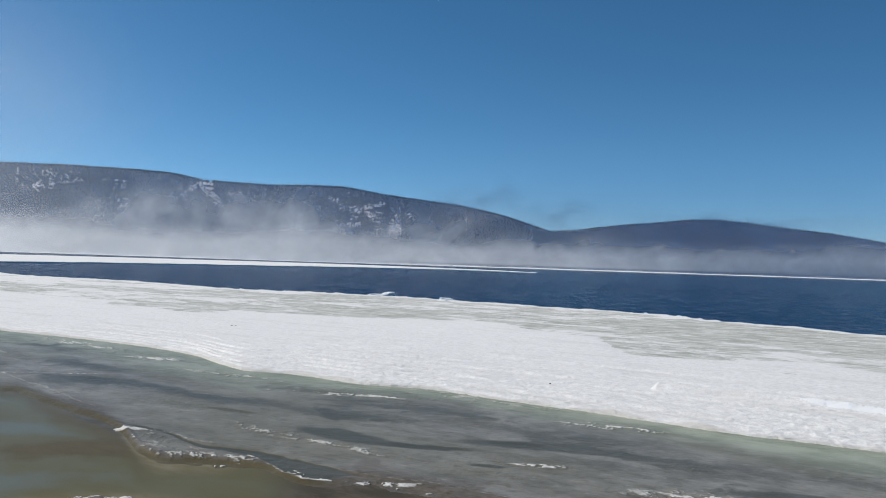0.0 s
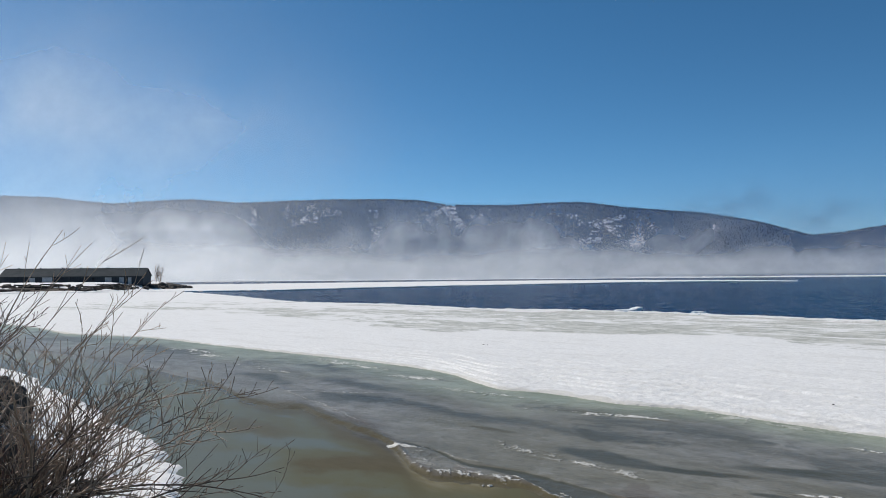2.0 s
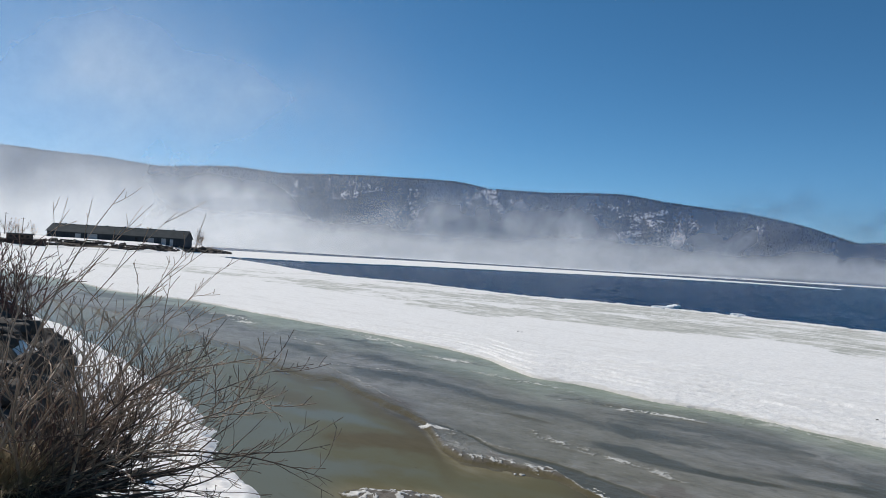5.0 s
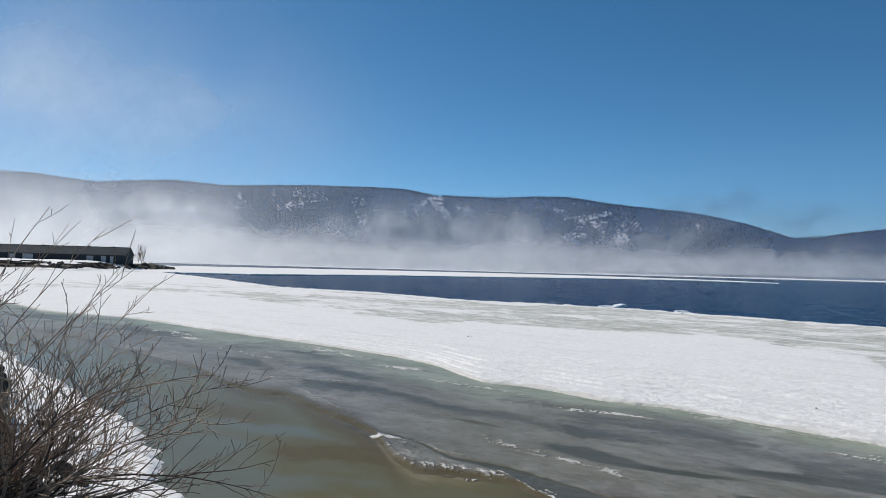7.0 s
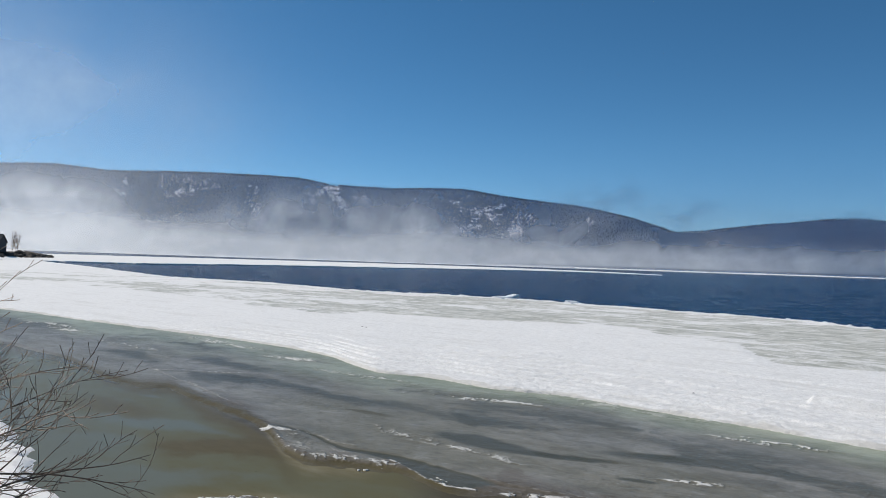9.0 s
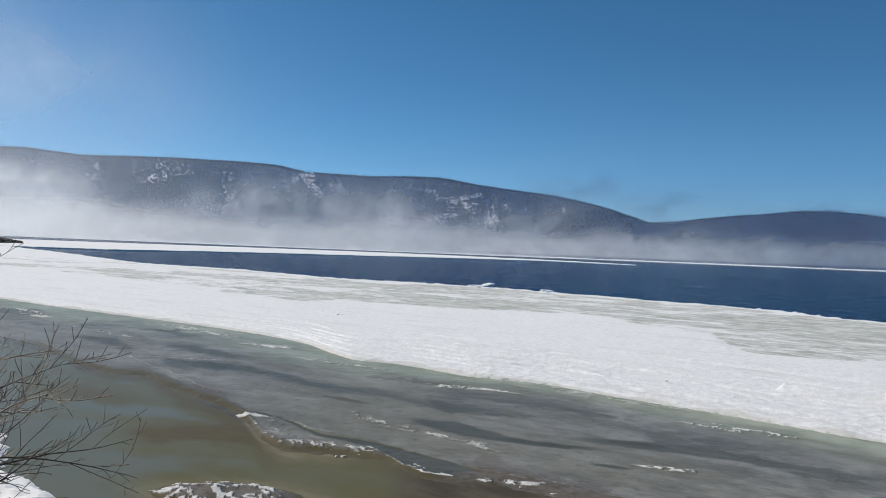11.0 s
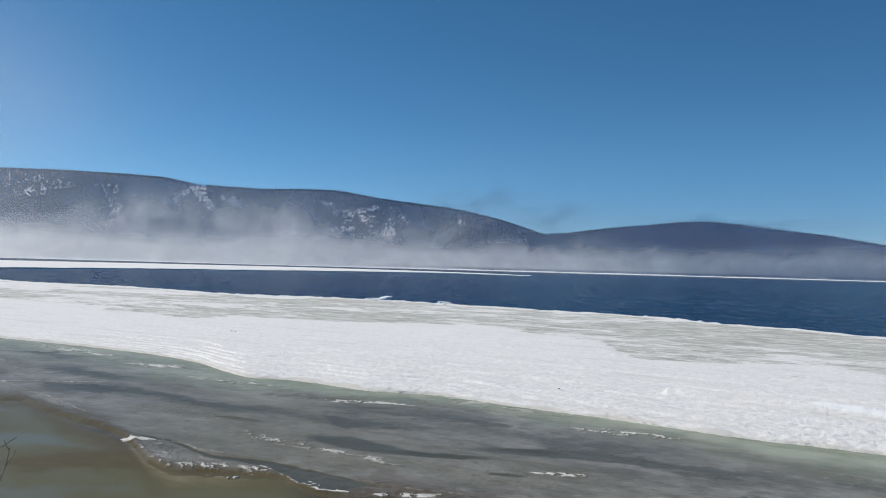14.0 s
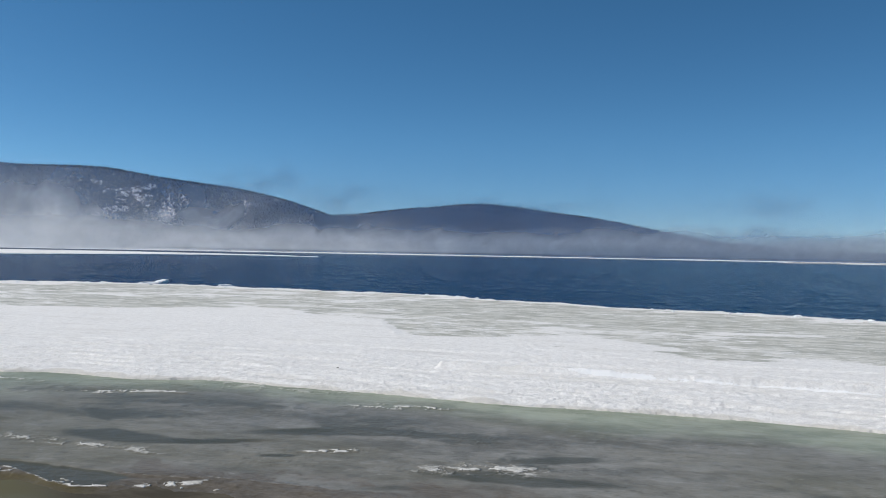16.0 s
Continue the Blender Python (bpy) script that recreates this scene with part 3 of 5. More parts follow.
# dark wet strip beside the flaking shelf
shelf = smooth(-0.1, 0.3, side) * smooth(0.1, -0.4, Rr - channel_low(Aa)) * smooth(22.0, 20.5, Aa) * smooth(8.5, 11.0, Aa)
wob = 0.35 * curl + 0.3 * drift
channel = smooth(-0.10, 0.12, Rr - channel_low(Aa) + wob) * smooth(0.10, -0.10, Rr - channel_top(Aa) + wob) * smooth(24, 18, Aa) * smooth(2.5, 5.5, Aa)
broad = fbm(along * 0.13 + 0.5 * drift, across * 0.26 + 0.8 * drift, 64, 6, 0.58)
streaky = fbm(along * 0.42 + 2 * drift, across * 0.85 + 1.5 * curl, 67, 6, 0.62)
wet = 0.68 * smooth(0.50, 0.62, 0.62 * broad + 0.38 * streaky) * smooth(1.0, 4.0, side) * smooth(0.5, 4.0, gap)
wet = wet + 1.5 * channel + 1.4 * blot(-1.95, 18.9, 1.35, 0.5, -38) + 0.85 * blot(0.0, 17.8, 1.4, 0.28, -8) + 0.9 * blot(1.5, 16.25, 0.5, 0.14, -15)
wet = wet + 0.9 * blot(2.5, 18.2, 2.2, 0.40, -14) + 1.0 * blot(7.1, 14.7, 1.0, 0.32, -10) + 1.0 * blot(5.8, 13.6, 2.2, 0.32, -24) + 0.7 * blot(3.4, 13.6, 1.0, 0.22, -8)
wet = wet + 0.75 * blot(-9.5, 25.2, 3.8, 0.75, -33) + 0.7 * blot(-4.6, 22.6, 3.4, 0.6, -30) + 0.8 * blot(-12.6, 29.2, 3.6, 0.7, -33) + 0.7 * blot(-17.5, 30.2, 3.2, 0.6, -35)
# white flakes: thin crests, thick on the shelf, scattered in drifts elsewhere
crest = smooth(0.88, 0.97, ridged(along * 1.7 + 1.6 * curl, across * 2.5 + 1.2 * curl, 69, 5))
specks = smooth(0.575, 0.66, fbm(along * 2.4, across * 4.2, 68, 4, 0.6))
zone = (0.42 + 0.40 * smooth(0.7, 0.1, side)) * shelf + 0.8 * blot(-7.7, 28.2, 2.6, 0.4, -26) + 0.8 * blot(-11.2, 31.6, 1.6, 0.5, -22) + 0.8 * blot(-16.4, 36.2, 3.6, 0.6, -33) + 0.7 * blot(-19.3, 33.0, 3.2, 0.5, -32)
zone = zone + 0.8 * blot(-28, 40, 5.0, 0.9, -35) + 0.75 * blot(-2.6, 24.5, 2.4, 0.22, -8) + 0.95 * blot(5.1, 20.7, 1.6, 0.4, -14) + 0.85 * blot(2.7, 16.4, 0.8, 0.16, 0)
zone = zone + 0.75 * blot(5.2, 14.4, 1.6, 0.5, -14) + 0.62 * near_line([(-4.6, 19.7), (-2.8, 18.3), (-0.9, 17.0)], 0.34) + 0.9 * blot(-6.95, 18.5, 0.55, 0.2, -15)
zone = zone + 0.85 * blot(-0.6, 14.75, 1.0, 0.16, -10) + 0.30 * smooth(0.52, 0.66, fbm(along * 0.16, across * 0.5, 65, 4)) + 0.9 * mound + 0.25 * smooth(3.0, 0.5, gap) * smooth(0.45, 0.6, broad)
frost = np.clip(zone, 0, 1) * np.clip(0.85 * crest + 1.0 * specks + 0.30 * smooth(0.7, 1.0, zone) * smooth(0.46, 0.60, streaky), 0, 1)
lips = near_line([(-3.5, 16.3), (-3.0, 15.85), (-2.5, 15.3), (-2.1, 14.85), (-1.5, 14.75)], 0.05) + 0.45 * near_line([(-6.4, 18.8), (-5.1, 17.65), (-3.7, 17.1)], 0.05) * smooth(0.35, 0.6, streaky)
lips = lips * (0.5 + 0.7 * smooth(0.4, 0.6, streaky)) + 0.4 * near_line([(-1.4, 15.5), (0.2, 14.85), (1.4, 14.2), (2.4, 13.6)], 0.06) + 0.5 * near_line([(-15, 27.2), (-11.8, 24.2), (-8.9, 21.3)], 0.06) + 0.6 * near_line([(-14.4, 26.6), (-13, 26.8), (-10.6, 27.1)], 0.06)
lips = lips + 0.8 * blot(-6.95, 18.5, 0.42, 0.16, -15)
frost = np.clip(frost + lips, 0, 1)
swirl = fbm(along * 0.5 + 2.2 * drift, across * 1.1 + 2.5 * curl, 60, 5, 0.6)
silt = smooth(2.2, -0.2, side + 2.6 * (swirl - 0.5)) * (0.25 + 0.75 * smooth(33, 25, Aa)) * (1 - 0.25 * shelf) * (1 - channel)
silt = silt + 0.9 * smooth(0.35, 0.7, mound) * smooth(-4.9, -5.9, X) + 0.8 * smooth(0.9, -0.4, side) * smooth(8, 4, Aa)
silt = silt + 0.7 * near_line([(-13.6, 25.4), (-10.6, 22.9), (-8.6, 20.8)], 0.7) * smooth(0.40, 0.62, swirl) + 0.35 * blot(3.0, 14.2, 2.6, 0.5, -24)
masks = {
    "edge": smooth(0.62, -0.02, gap / np.maximum(4.2, 0.48 * Rr * (0.6 + 0.4 * smooth(5, 20, Aa))) + 0.7 * (broad - 0.5) + 0.35 * (streaky - 0.5)),
    "wet": np.clip(wet, 0, 1.5),
    "frost": frost,
    "soak": smooth(0.9 + 1.2 * smooth(19, 23, Aa) * smooth(36, 28, Aa), -0.25, side + 1.2 * (swirl - 0.5)) * (1 - 0.9 * channel) * (1 - 0.55 * shelf) * (1 - smooth(0.3, 0.7, mound)) * smooth(3, 9, Aa) * smooth(38, 30, Aa),
    "silt": np.clip(silt, 0, 1),
    "olive": np.clip(0.95 * blot(0.3, 17.75, 1.3, 0.25, -6) + 0.9 * blot(-5.2, 21.4, 1.0, 0.22, -30) + 0.7 * blot(2.0, 18.5, 1.2, 0.25, -15) + 0.5 * blot(-15.5, 33.2, 1.6, 0.3, -25) + 0.55 * blot(-3.6, 25.0, 2.2, 0.35, -12), 0, 1),
}
Z = -0.010 - 0.10 * smooth(0.7, -2.0, side) + 0.05 * np.exp(-((side - 0.35) / 0.35) ** 2) * fbm(X * 1.2, Y * 1.2, 63, 4) + 0.014 * (fbm(X * 1.5, Y * 1.5, 62, 3) - 0.5) * smooth(-0.5, 0.5, side)
Z = Z + 0.22 * mound * (0.75 + 0.5 * fbm(X * 3, Y * 3, 66, 4)) - 0.03 * channel + 0.035 * frost * (0.5 + 0.8 * streaky) + 0.02 * shelf
near_ice = grid_object("shore_ice", X, Y, Z, NEAR_ICE, masks)
tagged(near_ice, "wet grey-green shore ice with slush and frost", "ice", kind="structure")

# ---- melt pool ----
a = np.concatenate([np.linspace(74, 46, 60, endpoint=False), np.linspace(46, -20, 620, endpoint=False), np.linspace(-20, -74, 50)])
s = np.linspace(0, 1, 150)[:, None]
Rr = 6.5 ** (1 - s) * (pool_edge(a) + 2.2)[None] ** s
Aa = np.broadcast_to(a[None], Rr.shape)
X, Y = xy(Aa, Rr)
d = pool_edge(Aa) - Rr
drift = fbm(X * 0.45, Y * 0.45, 73, 4, 0.55) - 0.5
curl = fbm(X * 1.3 + 7, Y * 1.3, 74, 5, 0.6) - 0.5
masks = {
    # clear: where the painted sky reflection lies, by the bank and in patches
    "clear": np.clip(0.9 * smooth(-3.4, -0.4, inland(X, Y)) * smooth(20, 30, Aa) + 0.9 * blot(-9.6, 18.4, 2.2, 0.5, -20) + 0.8 * blot(-10.6, 16.2, 1.4, 0.8, 60) + 0.7 * blot(-12.0, 22.0, 0.6, 0.25, -20)
                     + 0.65 * blot(-7.4, 14.2, 2.0, 0.7, 20), 0, 1),
    "brown": np.clip(smooth(3.2, 0.6, d + 2.4 * drift) * smooth(16, 23, Aa) + 1.1 * blot(-7.7, 16.5, 1.3, 0.75, -10) + 0.7 * blot(-12.0, 20.3, 2.2, 0.8, -30), 0, 1),
    "mud": np.clip(smooth(1.4, 0.0, d + 1.2 * drift) * smooth(27, 23, Aa) * smooth(19, 21.5, Aa) + smooth(14, 6, Aa), 0, 1),
    "lip": np.clip(0.95 * np.exp(-(((X + 5.1) / 1.75) ** 2 + ((Y - 12.8) / 0.95) ** 2) ** 1.4) + 0.85 * np.exp(-((d - 0.1) / 0.9) ** 2) * (0.45 * smooth(31, 24, Aa) + 0.55 * smooth(22.5, 20, Aa)) * smooth(11, 15, Aa), 0, 1),
}
pool = grid_object("melt_pool", X, Y, np.full(X.shape, -0.042), POOL, masks)
tagged(pool, "brown-green melt water pool along the bank", "water", kind="structure")

# ---- the near bank ----
gx, gy = np.meshgrid(np.concatenate([np.linspace(-75, -24, 80), np.linspace(-23.8, -1, 260), np.linspace(-0.8, 60, 60)]),
                     np.concatenate([np.linspace(-40, -4, 30), np.linspace(-3.8, 1.8, 24), np.linspace(2, 26, 270), np.linspace(26.3, 56, 60)]))
Z = bank_height(gx, gy)
sd = inland(gx, gy)
snow = smooth(4.2, 3.1, sd + 2.4 * (fbm(gx * 0.4, gy * 0.4, 71, 4) - 0.5)) * 0.95
keep = sd > -2.5
bank = grid_object("bank", gx, gy, np.where(keep, Z, -0.6), BANK, {"snow": snow})
tagged(bank, "snowy river bank with bare brown earth", "ground", kind="structure")

# ---- hills across the river ----
left_line = curve([(80, 3.1), (62, 4.5), (52, 5.4), (47, 5.34), (43.6, 5.3), (40.3, 5.08), (36.7, 5.42), (35, 5.5), (32, 5.3), (29, 5.48), (25, 5.6), (21, 5.6), (19, 5.5), (17, 5.24), (12.5, 5.16),
                   (7.4, 5.26), (4.8, 4.9), (3.5, 4.73), (-1, 4.27), (-4.8, 3.47), (-7.6, 2.57), (-10, 1.5), (-13, 0.2)])
right_line = curve([(10, 1.5), (0, 2.0), (-5, 2.35), (-7.8, 2.6), (-9.9, 2.75), (-13.1, 3.16), (-18.9, 3.64), (-23, 3.16), (-27, 2.65), (-30.6, 1.98),
                    (-33.3, 1.42), (-39.8, 0.7), (-48, 0.5), (-60, 0.9), (-80, 1.4)])


def hill(name, bearings, line, foot, crest, seed, cliffs, thin, label):
    a = bearings
    s = np.concatenate([np.linspace(0, 1, 60), [1.06, 1.15]])[:, None]
    Aa = np.broadcast_to(a[None], (62, len(a)))
    gully = fbm(a * 0.35, a * 0, seed, 4)
    R = foot + (crest - foot) * s + np.zeros_like(a)[None]
    R = R + (gully[None] - 0.5) * 160 * np.sin(np.pi * np.clip(s, 0, 1))
    X, Y = xy(Aa, R)
    top = 4.2 + np.tan(np.radians(line(a))) * crest
    p = np.clip(s, 0, 1)
    prof = np.where(p < 0.75, 0.93 * (p / 0.75) ** 0.9, 0.93 + 0.07 * smooth(0.75, 1.0, p))
    Z = top[None] * prof - np.maximum(s - 1, 0) * 500 - 14 * (1 - p)
    Z = Z + (fbm(X * 0.005, Y * 0.005, seed + 1, 5) - 0.5) * 95 * np.sin(np.pi * p) * smooth(0, 60, top)[None]
    El = np.degrees(np.arctan((Z - 4.2) / R))
    open_slope = 0.34 * smooth(0.50, 0.68, fbm(Aa * 0.42, Z * 0.009, seed + 2, 4)) * smooth(1.0, 0.85, p) * thin
    # crags run along slanting lines: bearing and height of both ends, width, strength
    Aw = Aa + 1.3 * (fbm(Aa * 1.1, El * 1.6, seed + 6, 4, 0.6) - 0.5)
    Ew = El + 0.9 * (fbm(Aa * 0.9 + 40, El * 1.3, seed + 7, 4, 0.6) - 0.5)
    for a0, e0, a1, e1, wide, amp in cliffs:
        near = line_gap(Aw, Ew * 1.4, (a0, e0 * 1.4), (a1 + 1e-3, e1 * 1.4)) / wide
        open_slope = np.maximum(open_slope, amp * smooth(1.5, 0.35, near))
    open_slope = np.clip(open_slope * (0.55 + 0.6 * smooth(0.34, 0.60, fbm(Aa * 2.4, El * 1.5, seed + 5, 5, 0.6))), 0, 1)
    ob = grid_object(name, X, Y, Z, HILL, {"snow": open_slope, "bearing": Aa, "climb": El})
    tagged(ob, label, "hill", kind="structure")
    return X, Y, Z, open_slope


CLIFFS = [(17.3, 5.15, 18.2, 4.5, 0.25, 1.0), (16.9, 5.0, 15.9, 3.4, 0.5, 0.95), (16.0, 3.4, 15.3, 2.3, 0.35, 0.8), (18.7, 4.3, 18.5, 3.6, 0.4, 0.5), (15.0, 4.6, 14.2, 2.9, 0.5, 0.65),
          (6.8, 3.9, 4.7, 4.05, 0.35, 1.0), (6.5, 3.6, 4.9, 3.2, 0.6, 0.95), (8.3, 2.3, 6.5, 2.6, 0.5, 0.85), (4.8, 2.8, 2.9, 2.6, 0.65, 0.9),
          (3.4, 3.4, 2.5, 3.3, 0.6, 0.7), (2.2, 3.5, 1.3, 3.1, 0.35, 0.7), (-1.8, 3.5, -1.9, 2.7, 0.2, 0.8), (8.5, 4.5, 7.2, 3.9, 0.5, 0.6),
          (5.6, 0.15, 3.4, 0.5, 0.35, 0.9), (31.3, 3.6, 30.9, 4.7, 0.5, 0.7), (27.9, 4.1, 26.0, 4.7, 0.5, 0.75), (26.7, 5.1, 25.3, 4.9, 0.35, 0.75), (22.9, 4.9, 22.3, 3.6, 0.55, 0.75),
          (22.6, 3.4, 21.8, 2.6, 0.5, 0.8), (36.0, 4.0, 33.0, 3.0, 1.0, 0.6), (45.0, 4.6, 42.0, 3.8, 0.8, 0.55)]
SHORE_CLIFFS = [(-12.6, 0.3, -13.8, 0.2, 0.35, 1.0), (-21.0, 0.3, -22.6, 0.25, 0.3, 1.0), (-24.6, 0.2, -26.0, 0.2, 0.25, 0.9), (-35.9, 1.1, -35.9, 1.35, 0.15, 0.9), (-17.6, 2.7, -18.4, 2.7, 0.25, 0.4), (-26.85, 1.5, -26.9, 1.75, 0.10, 1.0)]
left_hill = hill("hill", np.linspace(80, -13, 520), left_line, 3000.0, 3700.0, 81, CLIFFS, 1.0, "long forested ridge with snowy open cliffs")
right_hill = hill("hill", np.linspace(6, -80, 420), right_line, 3350.0, 4350.0, 91, SHORE_CLIFFS, 0.3, "dark forested hill beyond the river")


def forest(name, field, count, seed, label):
    """Far conifers and bare trees: many small spires."""
    X, Y, Z, bare = field
    rng = np.random.default_rng(seed)
    i = rng.random(count) ** 0.8 * 59
    j = rng.random(count) * (X.shape[1] - 2)
    n = count // 3
    i[:n] = 59 - rng.random(n) * 3
    fi, fj = i.astype(int), j.astype(int)
    u, v = (i - fi)[:, None], (j - fj)[:, None]

    def at(F):
        return (F[fi, fj] * (1 - u[:, 0]) + F[fi + 1, fj] * u[:, 0]) * (1 - v[:, 0]) + (F[fi, fj + 1] * (1 - u[:, 0]) + F[fi + 1, fj + 1] * u[:, 0]) * v[:, 0]
    ok = (at(bare) < rng.random(count) * 0.6) & (at(Z) > 2)
    x, y, z = at(X)[ok], at(Y)[ok], at(Z)[ok]
    m = len(x)
    h = rng.uniform(5, 11, m)
    w = h * rng.uniform(0.16, 0.34, m)
    verts = np.zeros((m, 9, 3))
    for k in range(4):
        t = k * math.pi / 2 + rng.random(m)
        verts[:, k] = np.stack([x + np.cos(t) * w * 0.7, y + np.sin(t) * w * 0.7, z - 1], 1)
        verts[:, 4 + k] = np.stack([x + np.cos(t) * w, y + np.sin(t) * w, z + h * 0.4], 1)
    verts[:, 8] = np.stack([x, y, z + h], 1)
    base = np.arange(m) * 9
    faces = []
    for k in range(4):
        q = (k + 1) % 4
        faces += np.stack([base + k, base + q, base + 4 + q, base + 4 + k], 1).tolist()
        faces += np.stack([base + 4 + k, base + 4 + q, base + 8], 1).tolist()
    ob = new(name, mesh_of(name, verts.reshape(-1, 3).tolist(), faces, CONIFER, True))
    tagged(ob, label, "forest", kind="stuff")


forest("forest", left_hill, 22000, 5, "dark leafless and conifer forest on the ridge")
forest("forest", right_hill, 11000, 6, "dark forest on the far hill")


# ---- mist over the water ----
def mist(name, rng_m, bearings, el_top, density, label, steps=64, material=None):
    a = bearings
    e = np.linspace(-0.15, el_top, steps)[:, None]
    Aa = np.broadcast_to(a[None], (steps, len(a)))
    Ee = np.broadcast_to(e, Aa.shape)
    R = np.full(Aa.shape, rng_m)
    X, Y = xy(Aa, R)
    Z = 4.2 + np.tan(np.radians(Ee)) * rng_m
    ob = grid_object(name, X, Y, Z, material or MIST, {"mist": np.clip(density(Aa, Ee), 0, 0.97)})
    tagged(ob, label, "mist", kind="stuff")


band_top = curve([(80, 3.6), (45, 3.4), (30, 2.9), (20, 2.5), (10, 2.3), (3, 2.25), (-8, 2.25), (-20, 2.15), (-40, 2.0), (-80, 2.1)])
band_max = curve([(80, 0.95), (40, 0.88), (30, 0.68), (24, 0.62), (16, 0.60), (8, 0.60), (0, 0.68), (-10, 0.82), (-25, 0.84), (-34, 0.86), (-80, 0.88)])
bear = np.concatenate([np.linspace(78, 50, 60, endpoint=False), np.linspace(50, -48, 800, endpoint=False), np.linspace(-48, -78, 60)])


def low_band(A, E):
    w = fbm(A * 0.5, E * 0.8, 105, 4, 0.55) - 0.5
    n = fbm(A * 0.30 + 0.25 * E + 0.8 * w, E * 0.6 + w, 101, 5, 0.5)
    top = band_top(A) * (0.60 + 0.72 * n)
    body = 0.94 * (1 - 0.75 * smooth(0.22, 0.0, E) * smooth(8, -6, A)) * band_max(A) * smooth(top * 1.25, top * 0.40, E)
    return body * (0.80 + 0.34 * fbm(A * 0.8 + 2 * w, E * 1.4 + 1.5 * w, 103, 5, 0.55))


def column(A, E, at, wide, top, lean):
    """One plume that leans and spreads as it rises."""
    return np.exp(-((A - at - lean * (E - 2)) / (wide * (0.7 + 0.14 * E))) ** 2) * smooth(top + 1.2, top - 1.8, E)


def plumes(A, E):
    w = fbm(A * 0.45, E * 0.5, 117, 4, 0.55) - 0.5
    n = fbm(A * 0.26 + E * 0.12 + 0.9 * w, E * 0.22 + 0.6 * w, 111, 5, 0.5)
    m = fbm(A * 0.9 + E * 0.4 + 2 * w, E * 0.7 + 2 * w, 115, 5, 0.55)
    rise = 0.55 * smooth(0.36, 0.72, n) * (0.6 + 0.7 * m) * smooth(6.2, 2.4, E)
    rise = rise * (0.40 + 1.0 * smooth(26, 38, A)) * smooth(-12, 6, A)
    W = A + 5 * w
    stand = 0.25 * column(W, E, 11.0, 3.0, 4.9, -0.35) + 0.26 * column(W, E, 19.6, 2.2, 4.6, -0.3) + 0.45 * column(W, E, 36.5, 3.2, 4.6, -0.5) + 0.25 * column(W, E, 0.5, 2.6, 3.9, -0.5) + 0.35 * column(W, E, 44, 4.0, 5.0, -0.4)
    return rise + stand * (0.55 + 0.9 * m) + 0.18 * smooth(5.2, 1.8, E) * (0.5 + m) * (0.55 + 0.45 * smooth(-6, 10, A))


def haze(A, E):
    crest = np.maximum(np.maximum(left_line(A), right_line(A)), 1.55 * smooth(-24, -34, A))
    # first term tints the hills as air would; second dims the low right sky
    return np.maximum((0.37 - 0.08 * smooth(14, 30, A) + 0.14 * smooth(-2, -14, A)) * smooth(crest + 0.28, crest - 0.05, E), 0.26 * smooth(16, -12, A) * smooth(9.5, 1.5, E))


def wisps(A, E):
    w = fbm(A * 0.12, E * 0.12, 125, 4, 0.55) - 0.5
    soft = 0.35 + 1.3 * fbm(A * 0.13 + E * 0.10 + w, E * 0.20 + w, 121, 4, 0.5)
    hi = np.exp(-(((A - 44.5 + 6 * w) / 4.6) ** 2 + ((E - 11.6 + 4 * w) / 2.2) ** 2)) * 0.22 + 0.13 * np.exp(-(((A - 34 + 8 * w) / 9) ** 2 + ((E - 9.5 + 8 * w) / 4.5) ** 2))
    # last term: a broad pale veil that paints the brighter sky on the sun's side
    hi = hi * soft + 0.32 * np.exp(-((A - 48) / 20) ** 2) * smooth(30, 5, E) * (0.75 + 0.25 * soft)
    return hi


def dim_wisps(A, E):
    w = fbm(A * 0.35, E * 0.5, 127, 4, 0.55) - 0.5
    B, F = A + 3.0 * w, E + 1.6 * w
    low = 0.34 * np.exp(-(((B + 2.6) / 3.4) ** 2 + ((F - 4.8) / 1.1) ** 2)) + 0.28 * np.exp(-(((B + 8.5) / 2.8) ** 2 + ((F - 3.7) / 1.0) ** 2)) + 0.28 * np.exp(-(((B + 21) / 5.0) ** 2 + ((F - 3.6) / 0.5) ** 2))
    low = low + 0.45 * np.exp(-(((B + 37) / 6.0) ** 2 + ((F - 1.5) / 0.7) ** 2)) + 0.22 * np.exp(-(((B + 38) / 3.0) ** 2 + ((F - 3.6) / 0.9) ** 2))
    return low * (0.45 + 0.8 * smooth(0.25, 0.75, fbm(A * 0.5 + w, E * 0.9 + w, 122, 5)))


mist("haze_sheet", 2940.0, bear, 10.0, haze, "blue-tinted sheet standing in for air haze before hills and low sky", 60, HAZE)
mist("mist", 2850.0, bear, 8.0, plumes, "thin white mist rising along the ridge")
mist("mist", 2400.0, bear, 6.5, low_band, "low white mist bank over the far water")
mist("mist", 2000.0, bear, 20.0, wisps, "faint drifting wisps of mist and a pale veil brightening the left sky")
mist("mist", 2700.0, bear, 8.0, dim_wisps, "thin mist above the hill crest, its shade put into a grey-blue colour", 64, DIM_MIST)


